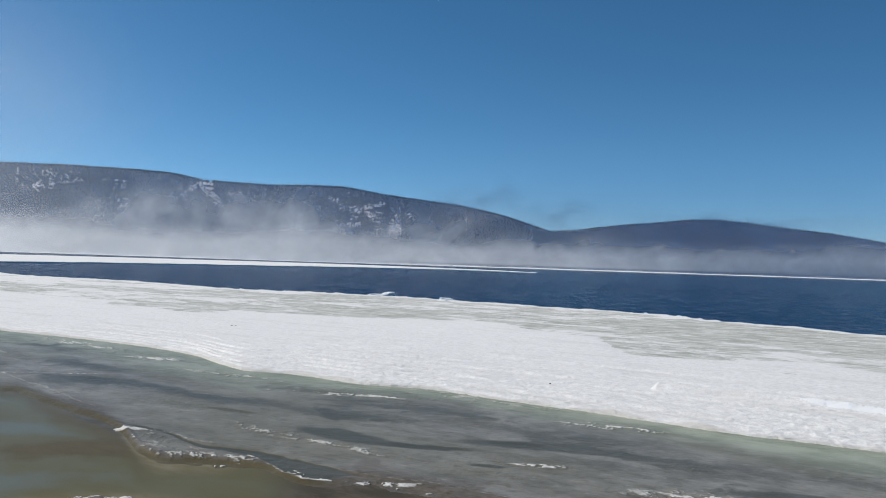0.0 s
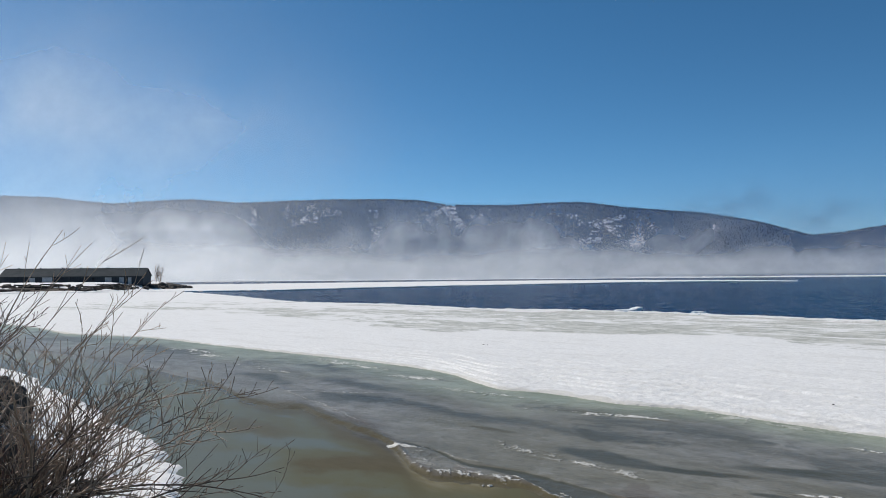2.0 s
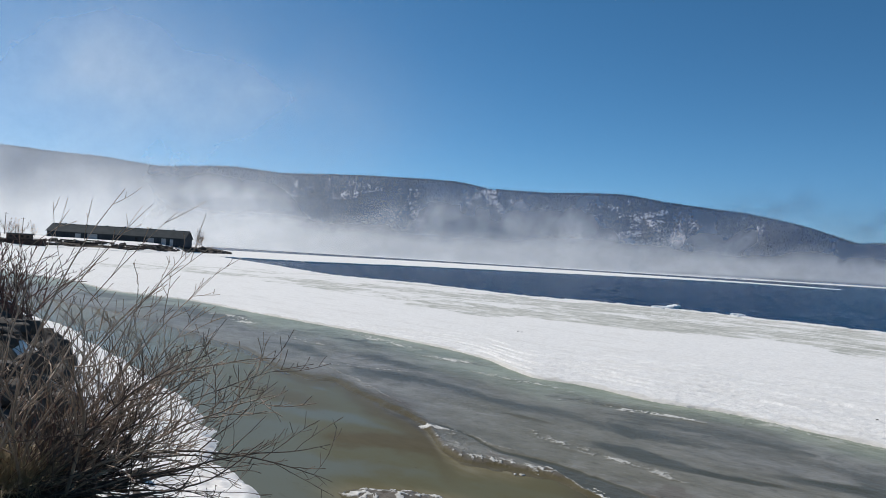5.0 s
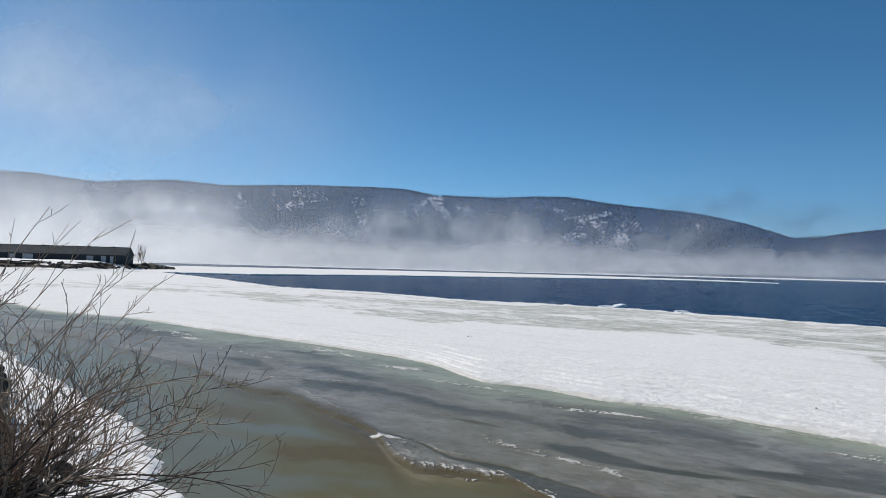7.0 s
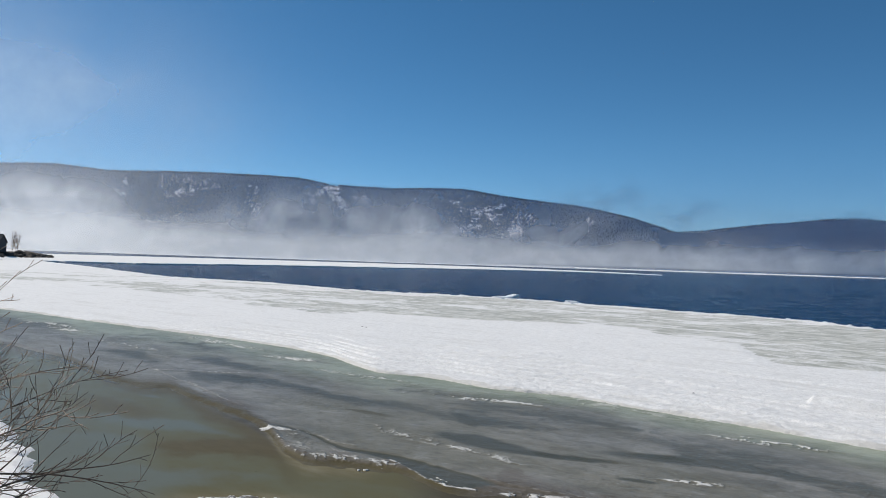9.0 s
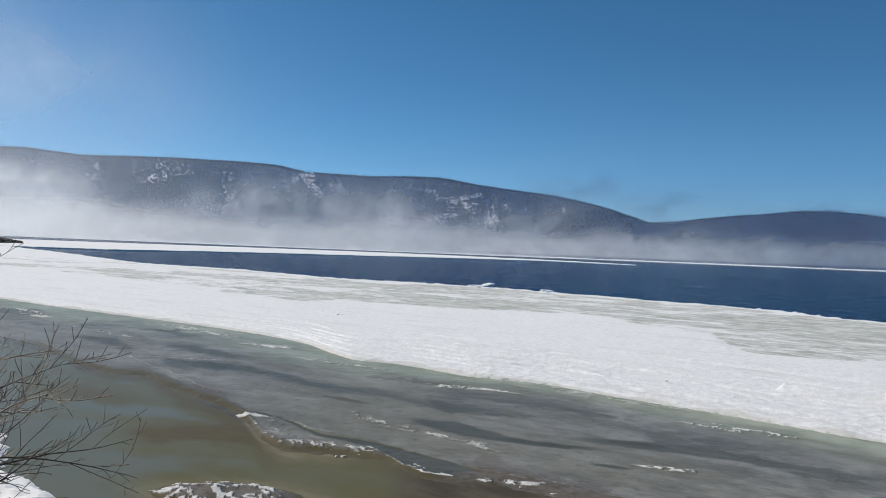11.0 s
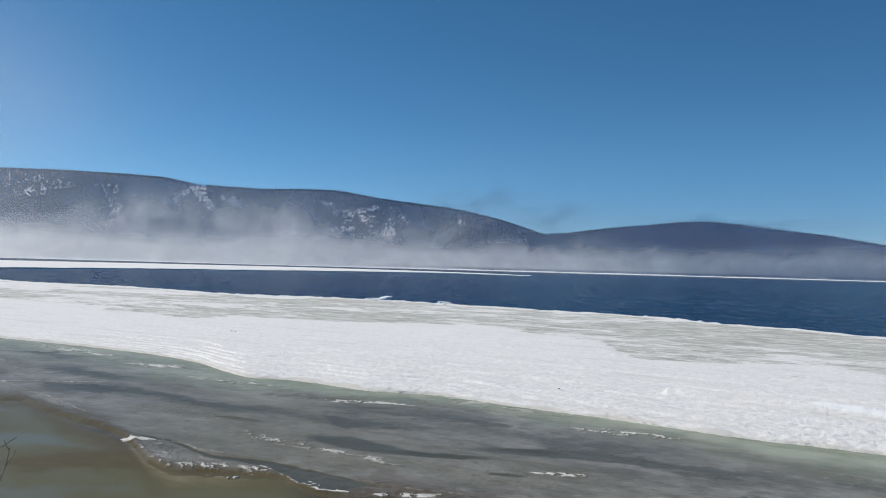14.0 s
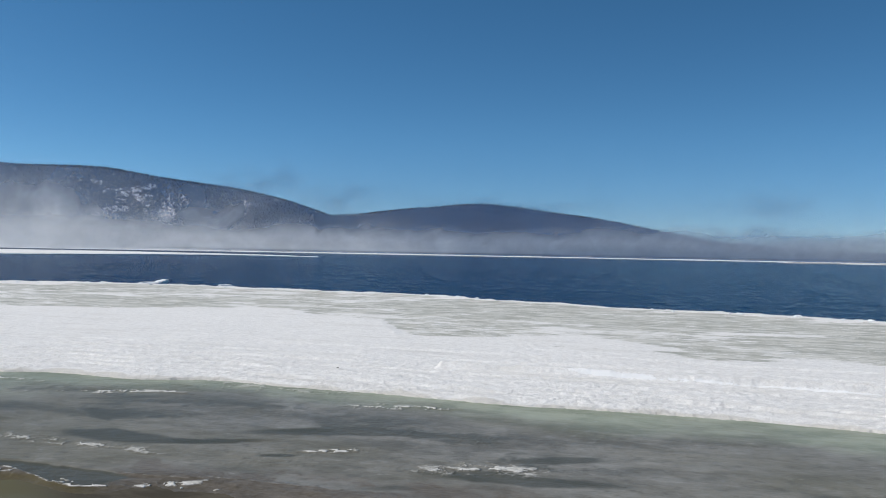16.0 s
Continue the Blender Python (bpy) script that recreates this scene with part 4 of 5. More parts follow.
# ---- stems and twigs ----
def tube(verts, faces, pts, radii, sides=4):
    """A tapered stem along pts."""
    base = len(verts)
    n = len(pts)
    for k in range(n):
        d = (pts[min(k + 1, n - 1)] - pts[max(k - 1, 0)])
        d = d.normalized() if d.length > 1e-9 else Vector((0, 0, 1))
        u = d.cross(Vector((0.31, 0.17, 0.93)))
        u = u.normalized() if u.length > 1e-6 else Vector((1, 0, 0))
        w = d.cross(u)
        for q in range(sides):
            t = 2 * math.pi * q / sides
            verts.append(tuple(pts[k] + (u * math.cos(t) + w * math.sin(t)) * radii[k]))
    for k in range(n - 1):
        for q in range(sides):
            a, b = base + k * sides + q, base + k * sides + (q + 1) % sides
            faces.append((a, b, b + sides, a + sides))


def grow(verts, faces, rng, start, way, length, radius, level, lift, wander, twigs, scale=1.0, depth=2):
    """One stem: a steady bend, a kink at each bud, and side shoots that turn up to the light."""
    n = max(5, int(length / (0.13 * scale)) + 3) if level == 0 else max(4, int(length / (0.10 * scale)) + 2)
    n = min(n, 22)
    pts, d = [start.copy()], way.normalized()
    bend = Vector((rng.uniform(-1, 1), rng.uniform(-1, 1), rng.uniform(-0.5, 0.7))) * wander * 0.48
    for k in range(n - 1):
        kink = Vector((rng.uniform(-1, 1), rng.uniform(-1, 1), rng.uniform(-1, 1))) * wander * 0.38
        d = (d + bend + kink + Vector((0, 0, lift))).normalized()
        pts.append(pts[-1] + d * (length / (n - 1)))
    tip = 0.0022 * scale
    radii = [max(radius * (1 - 0.82 * k / (n - 1)), tip) * (1.0 if k % 2 == 0 or level == 0 else 1.18) for k in range(n)]
    tube(verts, faces, pts, radii, 5 if level == 0 else 4 if level == 1 else 3)
    if level >= depth:
        return
    count = int(twigs * length * (1.0 if level == 0 else 1.3) + rng.random())
    spin = rng.uniform(0, 6.28)
    for q in range(count):
        f = 0.16 + 0.80 * (q + rng.random()) / count
        k = min(int(f * (n - 1)), n - 2)
        p = pts[k].lerp(pts[k + 1], f * (n - 1) - k)
        along = (pts[k + 1] - pts[k]).normalized()
        spin += 2.4 + rng.uniform(-0.5, 0.5)
        u = along.cross(Vector((0.2, 0.3, 0.93))).normalized()
        off = u * math.cos(spin) + along.cross(u) * math.sin(spin) + Vector((0, 0, 0.35))
        w = (along * rng.uniform(0.75, 1.1) + off * rng.uniform(0.5, 1.1)).normalized()
        size = length * (0.06 + 0.42 * rng.random() ** 1.7) * (1.2 - 0.8 * f)
        grow(verts, faces, rng, p, w, size, max(radii[k] * 0.62, tip * 1.25), level + 1, (0.05 + 0.10 * rng.random()) / max(1.0, n / 8), wander * 1.1, twigs, scale, depth)


def leafless(name, at, stems, seed, materials, label, category, twigs=4.0, group="", scale=1.0, depth=2):
    """A leafless shrub: each main stem with its twigs is a part."""
    rng = random.Random(seed)
    thing = new(name)
    thing.location = at
    for start, way, length, radius, lift, wander in stems:
        verts, faces = [], []
        grow(verts, faces, rng, Vector(start), Vector(way), length, radius, 0, lift, wander, twigs, scale, depth)
        ob = new("branch", mesh_of("branch", verts, faces, rng.choice(materials)))
        ob.parent = thing
    return tagged(thing, label, category, group)


def ground_z(x, y):
    return float(bank_height(np.array([[x]]), np.array([[y]]))[0, 0])


def fan(seed, count, right, out, spread, low, high, reach, radius, width, short=0.45, bendy=1.0):
    """Main stems that fan out from one stool between two angles over the water side."""
    rng = random.Random(seed)
    stems = []
    for k in range(count):
        ang = radians(low + (high - low) * (k + rng.random()) / count)
        way = right * math.cos(ang) + out * rng.uniform(-spread, spread) + Vector((0, 0, math.sin(ang)))
        size = reach * (short + (1 - short) * rng.random() ** 0.8)
        foot = right * rng.uniform(-width, width) + out * rng.uniform(-width, width) * 0.8
        stems.append((foot, way, size, radius * rng.uniform(0.55, 1.25), rng.uniform(-0.02, 0.035), rng.uniform(0.20, 0.42) * bendy))
    return stems


RIGHT, OUT = Vector((0.70, 0.71, 0)), Vector((-0.71, 0.70, 0))


def stool(name, bx, by, stems, seed, materials, label, twigs, scale=1.0, sink=0.05, depth=2):
    return leafless(name, (bx, by, ground_z(bx, by) - sink), stems, seed, materials, label, "bush", twigs, "", scale, depth)


stool("willow_bush", -4.84, 4.32, fan(3, 17, RIGHT, OUT, 0.45, 48, 106, 2.3, 0.0125, 0.32, 0.5), 3, [TWIG, TWIG, TWIG, BARK], "tall leafless willow bush with tan twigs on the snowy bank", 7.5)
stool("willow_bush", -4.90, 4.34, fan(23, 7, RIGHT, OUT, 0.15, 72, 96, 2.5, 0.012, 0.42, 0.86, 0.4), 23, [TWIG, BARK], "few tall upright willow shoots above the bush", 3.2)
stool("willow_bush", -4.80, 4.40, fan(14, 44, RIGHT, OUT, 0.5, 14, 60, 2.15, 0.0115, 0.28, 0.35), 14, [TWIG, TWIG, BARK], "leafless willow bush spreading over the melt water", 8.5)
stool("willow_bush", -4.72, 4.46, fan(15, 26, RIGHT, OUT, 0.5, -12, 20, 1.95, 0.011, 0.25, 0.5), 15, [BARK, BARK, TWIG], "dark leafless willow stems leaning low over the snow", 4.2)
stool("willow_bush", -5.15, 4.42, fan(4, 20, RIGHT, OUT, 0.8, 50, 140, 0.95, 0.009, 0.45), 4, [TWIG, RED_TWIG, BARK], "dense leafless willow bush beside bank rocks", 6.4)
stool("brushwood", -4.88, 4.38, fan(9, 55, RIGHT, OUT, 0.9, -8, 100, 1.0, 0.009, 0.36), 9, [BARK, BARK, RED_TWIG], "tangle of dark brushwood at the foot of the willow", 4.5)
stool("brushwood", -4.80, 4.40, fan(19, 85, RIGHT, OUT, 1.0, -20, 80, 0.55, 0.008, 0.36), 19, [BARK, RED_TWIG, BARK], "low dark brushwood tangled under the willow", 6.0)
stool("red_osier_bush", -17.6, 14.9, fan(5, 80, RIGHT, OUT, 0.7, 45, 135, 2.4, 0.018, 1.0), 5, [RED_TWIG, RED_TWIG, BARK], "dark reddish leafless bush farther along the bank", 3.4, 3.0, 0.1)


# ---- dead limb caught in the willow ----
def limb():
    verts, faces = [], []
    rng = random.Random(8)
    z = ground_z(-4.3, 4.7)
    grow(verts, faces, rng, Vector((-4.75, 4.45, z + 0.12)), Vector((0.75, 0.8, 0.30)), 1.15, 0.024, 0, 0.0, 0.16, 3.0)
    ob = new("dead_branch", mesh_of("dead_branch", verts, faces, BARK))
    tagged(ob, "thick dark dead branch leaning through the willow", "branch")


limb()


# ---- rocks ----
def rock_mesh(seed, rough=0.35, fine=3):
    bm = bmesh.new()
    bmesh.ops.create_icosphere(bm, subdivisions=fine, radius=1.0)
    rng = random.Random(seed)
    off = Vector((rng.uniform(-50, 50), rng.uniform(-50, 50), rng.uniform(-50, 50)))
    cuts = [(Vector((rng.uniform(-1, 1), rng.uniform(-1, 1), rng.uniform(-1, 1))).normalized(), rng.uniform(0.5, 0.8)) for _ in range(9)]
    for v in bm.verts:
        p = v.co.copy()
        for nrm, dist in cuts:
            over = p.dot(nrm) - dist
            if over > 0:
                p -= nrm * over * 0.9
        v.co = p * (1 + rough * 0.35 * noise.fractal(p * 1.6 + off, 0.8, 2.0, 4))
    me = bpy.data.meshes.new("rock")
    bm.to_mesh(me)
    bm.free()
    me.materials.append(ROCK)
    return me


ROCKS = [rock_mesh(40 + k) for k in range(6)]
FAR_ROCKS = [rock_mesh(40 + k, fine=2) for k in range(6)]


def rock(name, x, y, z, size, seed, label, group, material=None):
    rng = random.Random(seed)
    ob = new(name, (FAR_ROCKS if y > 60 else ROCKS)[rng.randrange(6)])
    ob.matrix_world = pose(x, y, z + size * 0.22, rng.uniform(-20, 20), rng.uniform(-20, 20), rng.uniform(0, 360)) @ Matrix.Diagonal((size * rng.uniform(0.7, 1.2), size * rng.uniform(0.7, 1.1), size * rng.uniform(0.5, 0.8), 1))
    return tagged(ob, label, "rock", group)


rng = random.Random(17)
for k in range(80):
    r = rng.uniform(8.0, 21)
    b = rng.uniform(45.4, 54) + (14 - r) * 0.10
    x, y = float(xy(b, r)[0]), float(xy(b, r)[1])
    rock("rock", x, y, ground_z(x, y), rng.uniform(0.14, 0.24 + 0.012 * r), 100 + k, "dark broken rock on the snowy bank", "rocks on the bank")
for k in range(60):
    b, r = rng.uniform(45.6, 49.5), rng.uniform(11, 26)
    x, y = float(xy(b, r)[0]), float(xy(b, r)[1])
    rock("rock", x, y, ground_z(x, y), rng.uniform(0.16, 0.5), 500 + k, "dark broken rock on the snowy bank", "rocks on the bank")
for k in range(26):
    b, r = rng.uniform(40.5, 45), rng.uniform(11, 20)
    x, y = float(xy(b, r)[0]), float(xy(b, r)[1])
    rock("rock", x, y, ground_z(x, y) - 0.05, rng.uniform(0.05, 0.24), 160 + k, "brown stone half sunk in the bank snow", "stones on the bank snow")


# ---- dry grass ----
def grass(name, spots, count, height, seed, label):
    rng = random.Random(seed)
    verts, faces = [], []
    for _ in range(count):
        cx, cy, wide = rng.choice(spots)
        x, y = cx + rng.gauss(0, wide), cy + rng.gauss(0, wide)
        z = ground_z(x, y) - 0.02
        way = Vector((rng.uniform(-1, 1), rng.uniform(-1, 1), rng.uniform(0.5, 1.6))).normalized()
        h = height * rng.uniform(0.5, 1.2)
        side = way.cross(Vector((0, 0, 1))).normalized() * rng.uniform(0.002, 0.005)
        p, b = Vector((x, y, z)), len(verts)
        droop = Vector((way.x, way.y, -0.9)) * h * rng.uniform(0.1, 0.5)
        for f in (0, 0.4, 0.75, 1.0):
            q = p + way * h * f + droop * f * f
            verts += [tuple(q - side * (1.1 - f)), tuple(q + side * (1.1 - f))]
        faces += [(b, b + 1, b + 3, b + 2), (b + 2, b + 3, b + 5, b + 4), (b + 4, b + 5, b + 7, b + 6)]
    ob = new(name, mesh_of(name, verts, faces, STRAW))
    tagged(ob, label, "grass", kind="stuff")


grass("dry_grass", [(-4.72, 4.12, 0.09), (-4.9, 4.05, 0.10), (-5.02, 4.20, 0.10), (-5.15, 4.30, 0.12)], 3400, 0.48, 12, "tan dry grass tuft on the bank")
grass("dry_grass", [(-6.5, 5.2, 0.5), (-8, 7.0, 0.8), (-3.0, 2.5, 0.5), (-1.5, 1.5, 0.8), (0.5, 1.0, 0.9)], 1300, 0.25, 13, "thin dry grass on the brown earth")

# ---- the spit with the shed ----
spit_edge = curve([(80, 300), (60, 300), (50, 300), (47, 318), (44, 330), (42, 322), (40, 345), (38, 372), (36.4, 400), (35.3, 420)])
a = np.linspace(80, 35.2, 420)
s = np.linspace(0, 1, 70)[:, None]
inner = spit_edge(a)
Rr = inner[None] + (560 - inner)[None] * s ** 1.5
Aa = np.broadcast_to(a[None], Rr.shape)
X, Y = xy(Aa, Rr)
d = Rr - inner[None] + 10 * (fbm(X * 0.08, Y * 0.08, 131, 4) - 0.5)
wide = smooth(35.3, 37.6, Aa)
Z = -0.4 + (0.9 * smooth(-2, 4, d) + 1.7 * smooth(6, 26, d) + 1.4 * smooth(20, 46, d)) * (0.45 + 0.55 * wide)
Z = Z * smooth(35.15, 35.7, Aa) + 0.7 * (fbm(X * 0.12, Y * 0.12, 133, 4) - 0.5) * smooth(0, 6, d) * wide - 1.5 * smooth(500, 560, Rr) * (1 - smooth(38, 41, Aa))
dark = smooth(0.47, 0.56, fbm(X * 0.05 + Y * 0.02, Y * 0.05, 135, 4)) * smooth(3, 8, d) * smooth(34, 22, d)
dark = np.clip(dark + smooth(37.2, 36.2, Aa), 0, 1)
spit = grid_object("spit", X, Y, Z, BANK, {"snow": np.clip(0.85 - 0.95 * dark, 0, 1)})
tagged(spit, "low snowy spit with dark bare earth", "ground", kind="structure")


def spit_z(x, y):
    b = math.degrees(math.atan2(-x, y))
    r = math.hypot(x, y)
    i = int(np.argmin(abs(a - b)))
    return float(np.interp(r, Rr[:, i], Z[:, i]))


def slab(corners, thick, up=Vector((0, 0, 1))):
    """A plate from its corner points, thickened against up."""
    bm = bmesh.new()
    top = [bm.verts.new(c) for c in corners]
    low = [bm.verts.new(Vector(c) - up * thick) for c in corners]
    n = len(corners)
    bm.faces.new(top)
    bm.faces.new(low[::-1])
    for k in range(n):
        bm.faces.new([top[k], low[k], low[(k + 1) % n], top[(k + 1) % n]])
    bmesh.ops.recalc_face_normals(bm, faces=bm.faces)
    return bm


def shed(length, width, eave, ridge):
    """Long shed: local x along the front from its near corner, y back, z up."""
    thing = new("shed")
    t = 0.25
    fr = bmesh.new()
    # the front wall is pierced by its doors
    doors = [(5.2, 1.6, 2.3), (8.5, 2.2, 2.5), (14.0, 3.0, 2.4), (21.5, 1.2, 2.2), (39.8, 4.6, 2.6), (47.3, 2.6, 2.4)]
    x = 0.0
    for dx, w, h in doors:
        box(fr, (x, 0, -1.2), (dx, t, eave))
        box(fr, (dx, 0, h), (dx + w, t, eave))
        x = dx + w
    box(fr, (x, 0, -1.2), (length, t, eave))
    part("wall", fr, DARK_WALL, thing)
    for dx, w, h in doors:
        pale = w > 1.4
        bm = bmesh.new()
        box(bm, (dx + 0.06, 0.08, -1.0), (dx + w - 0.06, 0.16, h - 0.06))
        for k in range(1, int(w / 0.5)):
            px = dx + k * 0.5
            box(bm, (px - 0.03, 0.05, -1.0), (px + 0.03, 0.08, h - 0.1))
        part("door", bm, PALE_DOOR if pale else BLACK_GAP, thing, "faded white door" if pale else "near-black panel standing in for a shaded doorway")
    # pilaster boards between the bays
    k = 1.5
    while k < length - 1:
        if all(not (dx - 0.3 < k < dx + w + 0.3) for dx, w, h in doors):
            bm = bmesh.new()
            box(bm, (k - 0.12, -0.08, -1.2), (k + 0.12, -0.003, eave - 0.1))
            part("post", bm, DARK_WALL, thing)
        k += 3.1
    bm = bmesh.new()
    box(bm, (0, width - t, -1.2), (length, width, eave))
    part("wall", bm, DARK_WALL, thing)
    for x0 in (0.0, length - t):
        prof = [(x0, t, -1.2), (x0, width - t, -1.2), (x0, width - t, eave), (x0, width / 2, ridge - 0.1), (x0, t, eave)]
        part("gable", slab([(px + t, py, pz) for px, py, pz in prof], t, Vector((1, 0, 0))), DARK_WALL, thing)
    over, end = 0.7, 0.5
    drop = over * (ridge - eave) / (width / 2)
    for y0, ys in ((-over, width / 2), (width + over, width / 2)):
        part("roof", slab([(-end, y0, eave - drop + 0.12), (length + end, y0, eave - drop + 0.12), (length + end, ys, ridge + 0.12), (-end, ys, ridge + 0.12)], 0.12), ROOF_GREY, thing)
        x = -end + 0.6
        bm = bmesh.new()
        while x < length + end - 0.4:
            a0, a1 = Vector((x, y0, eave - drop + 0.124)), Vector((x, ys, ridge + 0.124))
            vs = [bm.verts.new(p) for p in (a0, a0 + Vector((0.14, 0, 0)), a0 + Vector((0.07, 0, 0.05)), a1, a1 + Vector((0.14, 0, 0)), a1 + Vector((0.07, 0, 0.05)))]
            for f in ((0, 2, 5, 3), (2, 1, 4, 5), (0, 1, 2), (3, 5, 4)):
                bm.faces.new([vs[i] for i in f])
            x += 1.15
        part("roof_ribs", bm, ROOF_GREY, thing)
    bm = bmesh.new()
    box(bm, (-end, width / 2 - 0.25, ridge + 0.1), (length + end, width / 2 + 0.25, ridge + 0.2))
    part("ridge_cap", bm, ROOF_GREY, thing)
    for vx in (7, 18, 29.5, 38, 47.5, 57):
        bm = bmesh.new()
        box(bm, (vx - 0.25, width / 2 - 0.25, ridge + 0.1), (vx + 0.25, width / 2 + 0.25, ridge + 0.5))
        box(bm, (vx - 0.35, width / 2 - 0.35, ridge + 0.5), (vx + 0.35, width / 2 + 0.35, ridge + 0.58))
        part("vent", bm, ROOF_GREY, thing, "square roof vent")
    return thing


ux, vx = Vector((-0.913, -0.407, 0)), Vector((-0.407, 0.913, 0))
hall = shed(62.5, 14.0, 3.1, 6.5)
hall.matrix_world = Matrix(((ux.x, vx.x, 0, -240.2), (ux.y, vx.y, 0, 304.7), (0, 0, 1, 3.5), (0, 0, 0, 1)))
tagged(hall, "long dark weathered shed with a grey roof and pale doors", "shed")


def old_boat():
    """A beached wooden work boat with a small wheelhouse. Local x along the keel, z up."""
    thing = new("old_boat")
    verts, faces = [], []
    n, m = 17, 9
    for i in range(n):
        f = i / (n - 1)
        x = -9 + 18 * f
        half = 2.4 * min(1.0, (1 - abs(2 * f - 1) ** 3.2) * 1.15 + 0.05)
        deck = 2.0 + 0.9 * (2 * f - 1) ** 2
        for j in range(m):
            g = j / (m - 1) * 2 - 1
            y = half * math.copysign(abs(g) ** 0.6, g)
            z = deck * abs(g) ** 2.2 + 0.25 * abs(2 * f - 1) ** 4
            verts.append((x, y, z))
    faces = quads(n, m)
    faces += [tuple(i * m + j for i, j in ((k, 0), (k, m - 1), (k + 1, m - 1), (k + 1, 0))) for k in range(n - 1)]
    ob = new("hull", mesh_of("hull", verts, faces, RUST))
    ob.parent = thing
    bm = bmesh.new()
    box(bm, (-3.5, -1.5, 2.2), (4.5, 1.5, 4.1))
    part("cabin", bm, RUST, thing)
    bm = bmesh.new()
    box(bm, (-3.9, -1.8, 4.1), (4.9, 1.8, 4.3))
    part("cabin_roof", bm, ROOF_GREY, thing)
    for k in range(4):
        bm = bmesh.new()
        box(bm, (-2.7 + k * 1.8, -1.54, 3.0), (-1.8 + k * 1.8, -1.503, 3.7))
        part("window", bm, BLACK_GAP, thing)
    verts, faces = [], []
    tube(verts, faces, [Vector((-1, 0, 4.3)), Vector((-1, 0, 6.8))], [0.1, 0.06], 6)
    ob = new("mast", mesh_of("mast", verts, faces, LOG))
    ob.parent = thing
    return thing


boat = old_boat()
px, py = float(xy(48.4, 318)[0]), float(xy(48.4, 318)[1])
boat.matrix_world = pose(px, py, spit_z(px, py) - 0.5, 3, 0, 42)
tagged(boat, "dark rusty beached boat with a grey cabin roof", "boat")


def pole(b, r, height):
    """A leaning wooden pole with a short cross arm."""
    x, y = float(xy(b, r)[0]), float(xy(b, r)[1])
    thing = new("utility_pole")
    thing.location = (x, y, spit_z(x, y) - 0.3)
    for name, pts, rad in (("pole", [Vector((0, 0, 0)), Vector((0.05, 0, height * 0.5)), Vector((0.12, 0, height))], [0.17, 0.14, 0.11]),
                           ("cross_arm", [Vector((-0.7, -0.4, height - 0.5)), Vector((0.95, 0.4, height - 0.45))], [0.07, 0.07])):
        verts, faces = [], []
        tube(verts, faces, pts, rad, 7)
        ob = new(name, mesh_of(name, verts, faces, LOG))
        ob.parent = thing
    tagged(thing, "weathered wooden utility pole behind the beached boat", "pole", "poles on the spit")


pole(49.2, 352, 9.0)
pole(48.2, 350, 7.5)

rng = random.Random(23)
for k in range(116):
    b = rng.uniform(36.0, 47.2) if k < 40 else rng.uniform(38, 43.5) if k < 70 else rng.uniform(35.1, 38.2)
    r = float(spit_edge(np.array([b]))[0]) + rng.uniform(5, 24)
    x, y = float(xy(b, r)[0]), float(xy(b, r)[1])
    rock("rock", x, y, spit_z(x, y) - 0.1, rng.uniform(0.6, 2.0), 300 + k, "dark boulder on the edge of the spit", "boulders on the spit")
for k in range(26):
    b = rng.uniform(39, 47.2)
    r = float(spit_edge(np.array([b]))[0]) + rng.uniform(6, 22)
    x, y = float(xy(b, r)[0]), float(xy(b, r)[1])
    verts, faces = [], []
    ln = rng.uniform(4, 9)
    tube(verts, faces, [Vector((-ln / 2, 0, 0)), Vector((0, rng.uniform(-0.3, 0.3), 0.1)), Vector((ln / 2, 0, rng.uniform(0, 0.4)))], [0.32, 0.28, 0.2], 7)
    ob = new("driftwood_log", mesh_of("driftwood_log", verts, faces, LOG))
    ob.matrix_world = pose(x, y, spit_z(x, y) + 0.3 + rng.uniform(0, 0.5), 0, rng.uniform(-4, 4), rng.uniform(25, 65))
    tagged(ob, "dark wet driftwood log on the spit", "log", "driftwood on the spit")


def bare_tree(b, r, height, seed, count):
    x, y = float(xy(b, r)[0]), float(xy(b, r)[1])
    rng = random.Random(seed)
    stems = []
    for k in range(count):
        t = rng.uniform(0, 2 * math.pi)
        lean = rng.uniform(0.05, 0.75)
        stems.append((Vector((math.cos(t), math.sin(t), 0)) * 0.3, Vector((math.cos(t) * lean, math.sin(t) * lean, 1)), height * rng.uniform(0.55, 1.0), height * 0.008, 0.03, 0.13))
    leafless("bare_tree", (x, y, spit_z(x, y) - 0.2), stems, seed, [BARK, TWIG], "small leafless tree beside the shed on the spit", "tree", 20.0 / height, "bare trees on the spit", 11.0)


bare_tree(37.15, 420, 11.0, 61, 5)
bare_tree(37.45, 424, 10.0, 62, 3)
bare_tree(48.4, 345, 8.0, 63, 5)
bare_tree(49.0, 350, 7.0, 64, 5)
bare_tree(47.6, 350, 6.5, 65, 4)
bare_tree(50.5, 345, 8.0, 66, 6)


